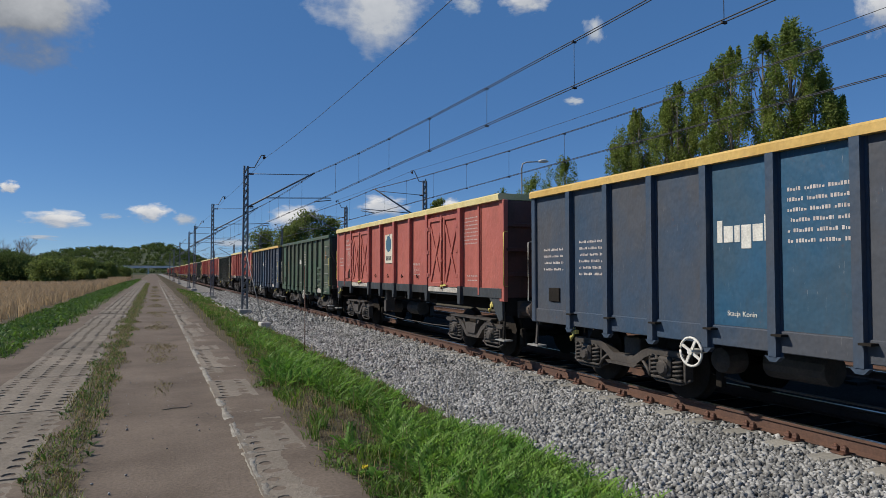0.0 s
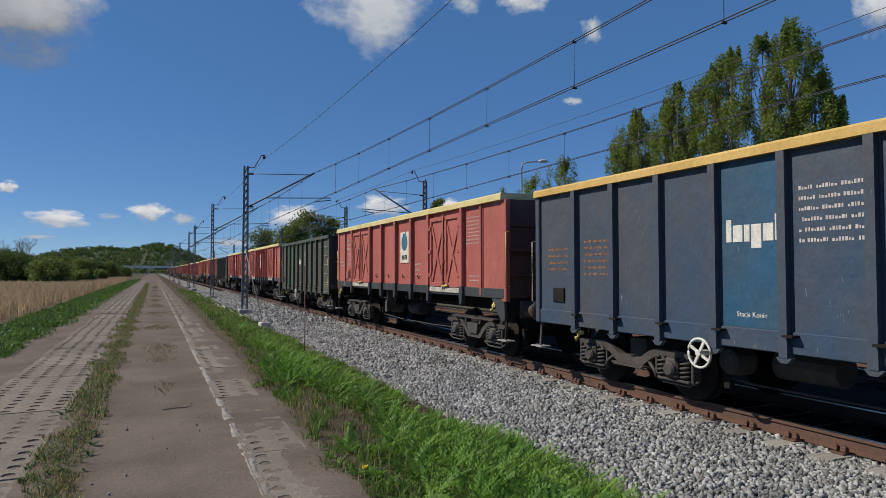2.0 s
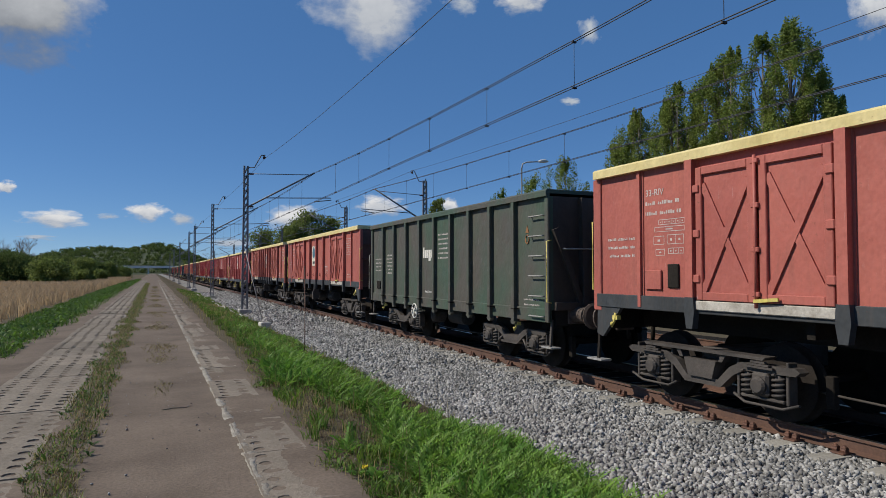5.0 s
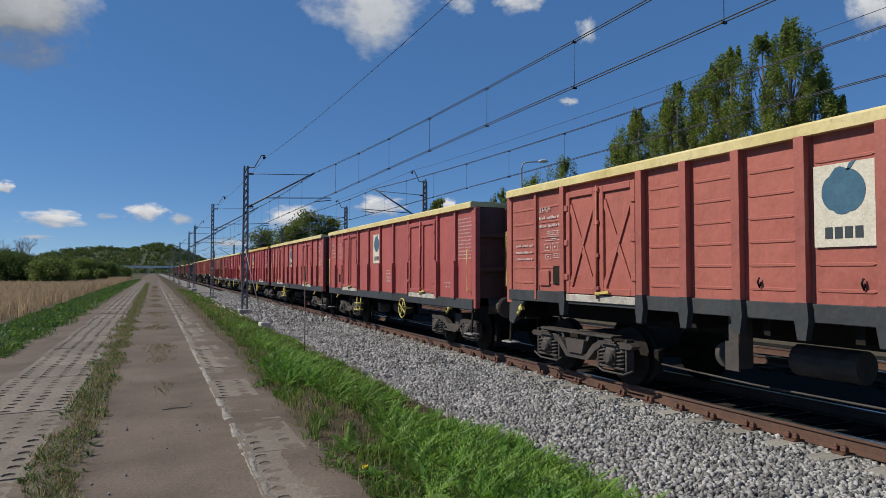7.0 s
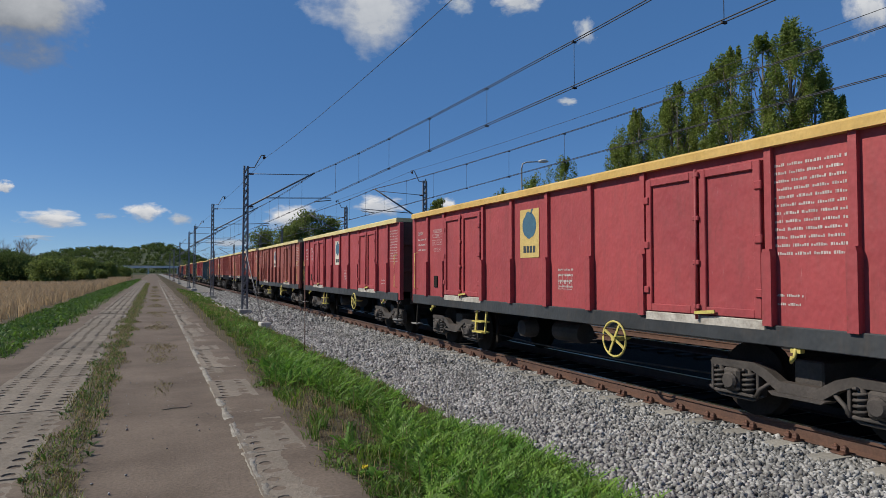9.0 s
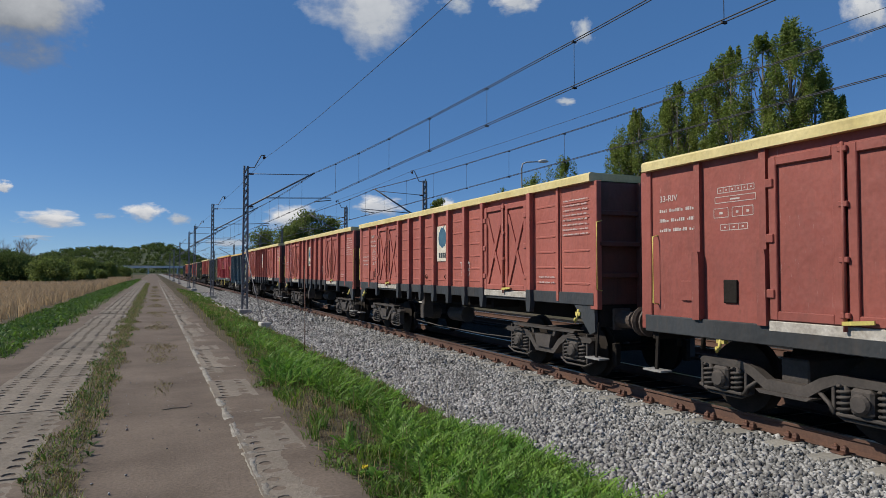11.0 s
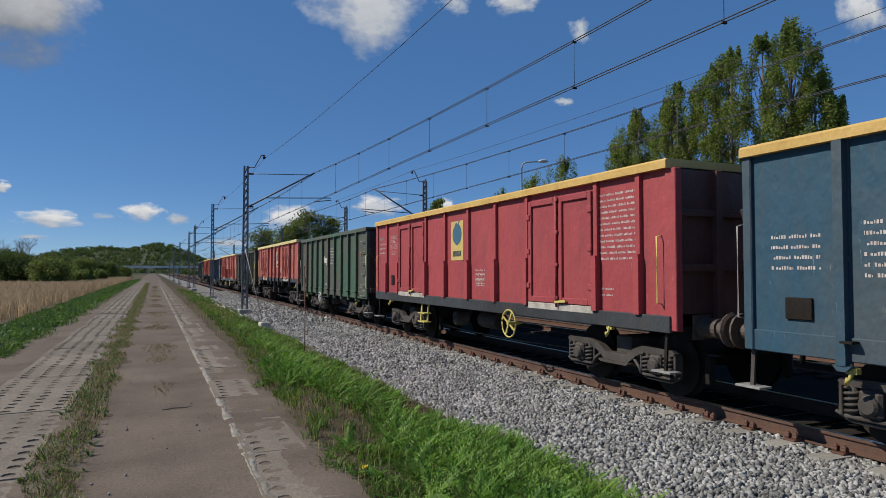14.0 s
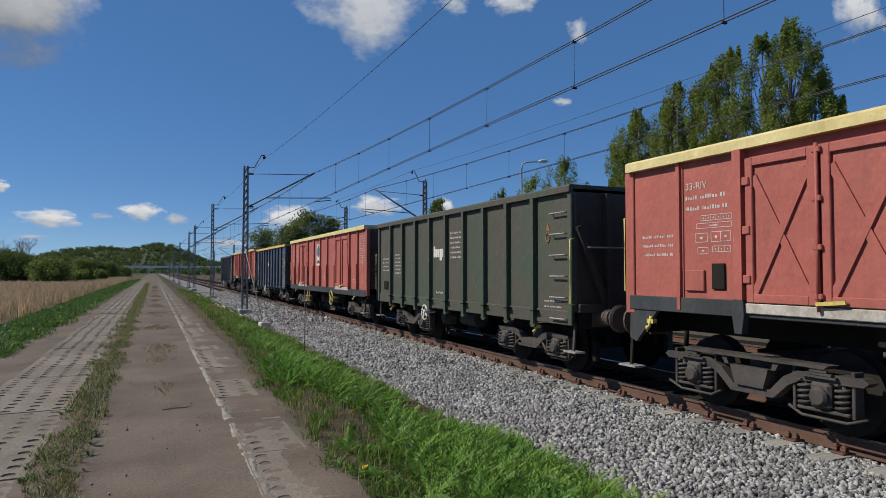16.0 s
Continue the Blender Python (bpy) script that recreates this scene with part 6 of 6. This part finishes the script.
xs, ys = np.arange(-420, 521, 12.0), np.arange(690, 1310, 20.0)
X, Y = np.meshgrid(xs, ys)
n = len(xs)
f = np.array([(j * n + i, j * n + i + 1, (j + 1) * n + i + 1, (j + 1) * n + i) for j in range(len(ys) - 1) for i in range(n - 1)])
single("hill", fast_mesh("hill", np.stack([X, Y, hill_z(X, Y)], -1).reshape(-1, 3), f, hill_mat, True), None, "low wooded hills on the horizon", "hill", kind="structure")
cl = []
for _ in range(2600):
    x, y = rng.uniform(-330, 330), rng.uniform(700, 930)
    r = rng.uniform(2.0, 4.2)
    cl.append((x, y, float(hill_z(x, y)) + r * 0.5, r, r * 0.9))
for _ in range(420):
    x = rng.uniform(-190, -16)
    y = rng.uniform(260, 430)
    r = rng.uniform(1.5, 3.0)
    cl.append((x, y, -1.0 + r * rng.uniform(0.5, 2.0), r, r))
for _ in range(160):
    x = rng.uniform(20, 160)
    y = rng.uniform(420, 620)
    r = rng.uniform(1.5, 3.0)
    cl.append((x, y, -0.5 + r * rng.uniform(0.5, 1.8), r, r))
single("far_woods", crown_mesh("far_woods", cl, 50, 1.35, forest_mat), None, "dark green woods on the far hills", "woods", kind="stuff")

bridge_mat = surface("bridge_concrete", (0.80, 0.78, 0.74), (0.70, 0.68, 0.65), 0.9, 0.1, 1, 0.1)
bridge = thing("road_bridge", "pale concrete road bridge crossing the line far off", "bridge", m=pose(0, 640, 0))
bm = bmesh.new()
box(bm, -75, 75, -5, 5, 5.0, 6.3)
part("deck", bm, bridge_mat, bridge)
bm = bmesh.new()
box(bm, -75, 75, -5.2, -5.0, 6.3, 7.1)
part("parapet", bm, bridge_mat, bridge)
for x in (-40, -22, -4, 20, 40):
    bm = bmesh.new()
    box(bm, x - 0.6, x + 0.6, -3, 3, -1.2, 5.0)
    part("pier", bm, bridge_mat, bridge)

# ---- clouds ----
def cloud_material(name, bright_c, shade_c, strength, cover):
    m, nt, bsdf = nodes_of(name)
    tc = nt.nodes.new("ShaderNodeTexCoord")
    info = nt.nodes.new("ShaderNodeObjectInfo")
    still = nt.nodes.new("ShaderNodeVectorMath")
    still.operation = "ADD"
    nt.links.new(tc.outputs["Object"], still.inputs[0])
    rnd = nt.nodes.new("ShaderNodeMath")
    rnd.operation = "MULTIPLY"
    rnd.inputs[1].default_value = 37.0
    nt.links.new(info.outputs["Random"], rnd.inputs[0])
    nt.links.new(rnd.outputs[0], still.inputs[1])
    big = noise_node(nt, still.outputs[0], 1.5, 8, 0.58)
    length = nt.nodes.new("ShaderNodeVectorMath")
    length.operation = "LENGTH"
    nt.links.new(tc.outputs["Object"], length.inputs[0])
    fall = nt.nodes.new("ShaderNodeMath")
    fall.operation = "MULTIPLY_ADD"
    nt.links.new(length.outputs["Value"], fall.inputs[0])
    fall.inputs[1].default_value, fall.inputs[2].default_value = -0.62, cover
    dens = nt.nodes.new("ShaderNodeMath")
    dens.operation = "ADD"
    nt.links.new(big, dens.inputs[0])
    nt.links.new(fall.outputs[0], dens.inputs[1])
    alpha = ramp(nt, dens.outputs[0], 0.52, 0.80)
    sep = nt.nodes.new("ShaderNodeSeparateXYZ")
    nt.links.new(tc.outputs["Object"], sep.inputs[0])
    light = nt.nodes.new("ShaderNodeMath")
    light.operation = "MULTIPLY_ADD"
    nt.links.new(sep.outputs["Y"], light.inputs[0])
    light.inputs[1].default_value = 0.55
    nt.links.new(big, light.inputs[2])
    col = ramp(nt, light.outputs[0], 0.15, 0.75, shade_c, bright_c)
    em = nt.nodes.new("ShaderNodeEmission")
    em.inputs["Strength"].default_value = strength
    nt.links.new(col, em.inputs["Color"])
    tr = nt.nodes.new("ShaderNodeBsdfTransparent")
    ms = nt.nodes.new("ShaderNodeMixShader")
    nt.links.new(alpha, ms.inputs[0])
    nt.links.new(tr.outputs[0], ms.inputs[1])
    nt.links.new(em.outputs[0], ms.inputs[2])
    nt.links.new(ms.outputs[0], nt.nodes["Material Output"].inputs["Surface"])
    return m


cumulus = cloud_material("white_cumulus", (0.80, 0.82, 0.85), (0.42, 0.47, 0.55), 0.80, 0.42)
heavy = cloud_material("shaded_cumulus", (0.66, 0.68, 0.71), (0.20, 0.23, 0.28), 0.78, 0.52)
low_cumulus = cloud_material("low_cumulus", (0.90, 0.90, 0.91), (0.42, 0.48, 0.58), 0.80, 0.50)
veil = cloud_material("thin_cloud", (0.62, 0.68, 0.76), (0.40, 0.48, 0.60), 0.75, 0.30)
card = fast_mesh("cloud", np.array([(-1, -1, 0), (1, -1, 0), (1, 1, 0), (-1, 1, 0.0)]), np.array([(0, 1, 2, 3)]), cumulus)
heavy_card = fast_mesh("heavy_cloud", np.array([(-1, -1, 0), (1, -1, 0), (1, 1, 0), (-1, 1, 0.0)]), np.array([(0, 1, 2, 3)]), heavy)
low_card = fast_mesh("low_cloud", np.array([(-1, -1, 0), (1, -1, 0), (1, 1, 0), (-1, 1, 0.0)]), np.array([(0, 1, 2, 3)]), low_cumulus)
thin_card = fast_mesh("thin_cloud", np.array([(-1, -1, 0), (1, -1, 0), (1, 1, 0), (-1, 1, 0.0)]), np.array([(0, 1, 2, 3)]), veil)
# bearing right of the view axis, height over the horizon (degrees), half width, half height (degrees), drift (degrees)
CLOUDS = [(-33.6, 19.4, 6.6, 5.4, 0.3, 2), (-6.0, 22.6, 7.4, 5.2, 0.35, 0), (6.9, 22.8, 3.2, 1.7, 0.6, 0), (12.4, 19.8, 2.0, 2.4, 0.7, 1), (33.6, 18.6, 2.4, 2.8, 0.7, 0), (1.6, 22.8, 3.0, 1.8, 0.6, 1),
          (-24.6, 4.7, 2.0, 1.1, 0.35, 0), (-31.0, 4.0, 2.9, 0.9, 0.3, 0), (-27.4, 4.3, 1.5, 0.6, 0.3, 1), (-21.8, 4.4, 2.0, 1.1, 0.3, 1), (-12.8, 4.4, 3.4, 1.6, 0.25, 0), (-5.6, 5.8, 2.8, 1.2, 0.3, 0),
          (0.4, 5.8, 1.3, 0.8, 0.3, 0), (-34.0, 6.2, 0.9, 0.6, 0.3, 0), (-32.0, 2.6, 3.0, 0.5, 0.3, 1), (10.8, 14.5, 1.6, 0.7, 0.5, 1), (24.0, 7.0, 1.6, 1.0, 0.3, 0), (-18, 2.5, 4.0, 0.9, 0.2, 1)]
FAR = 3200.0
SKY = []


def cloud_pose(bearing, up):
    a, e = radians(23.95 + bearing), radians(up)
    p = Vector((math.sin(a) * math.cos(e), math.cos(a) * math.cos(e), math.sin(e))) * FAR
    return look(p, p * 2) @ pose(0, 0, 0, 0, 180, 0)


for bearing, up, w, h, drift, thin in CLOUDS:
    c = single("cloud", (heavy_card if thin == 2 else thin_card) if thin else (low_card if up < 8 else card), None, "grey-bellied cumulus cloud" if thin == 2 else "thin pale wisp of fair-weather cloud" if thin else "white fair-weather cumulus cloud with a grey base", "cloud", "clouds", "structure")
    c.scale = (FAR * math.tan(radians(w)), FAR * math.tan(radians(h)), 1)
    SKY.append((c, bearing, up, drift))



def motions():
    """The train rolls towards and past the camera at a steady speed."""
    for wagon, y in WAGONS:
        walk(wagon, [(t, pose(TRACK, y - SPEED * t, RAIL_TOP)) for t in (0.0, 4.0, 8.0, 12.0, 16.0)])
    for w in WHEELS:
        wagon_y = next(y for wagon, y in WAGONS if wagon == w.parent.parent)
        passing = (wagon_y + w.parent.location.y + w.location.y) / SPEED
        first, last = 0.0, min(16.0, passing + 0.5)
        rows = [(0.0, pose(w.location.x, w.location.y, w.location.z))]
        if last > first:
            k0 = math.floor(first * FPS) + 1
            home = (w.location.x, w.location.y, w.location.z)
            rows += [(k / FPS, pose(*home, math.degrees(SPEED / 0.46 * (k - k0 + 1) / FPS))) for k in range(k0, math.ceil(last * FPS))]
        rows.append((16.0, rows[-1][1]))
        walk(w, rows)
    for c, bearing, up, drift in SKY:
        walk(c, [(0.0, cloud_pose(bearing + drift, up)), (16.0, cloud_pose(bearing - drift, up))])


motions()
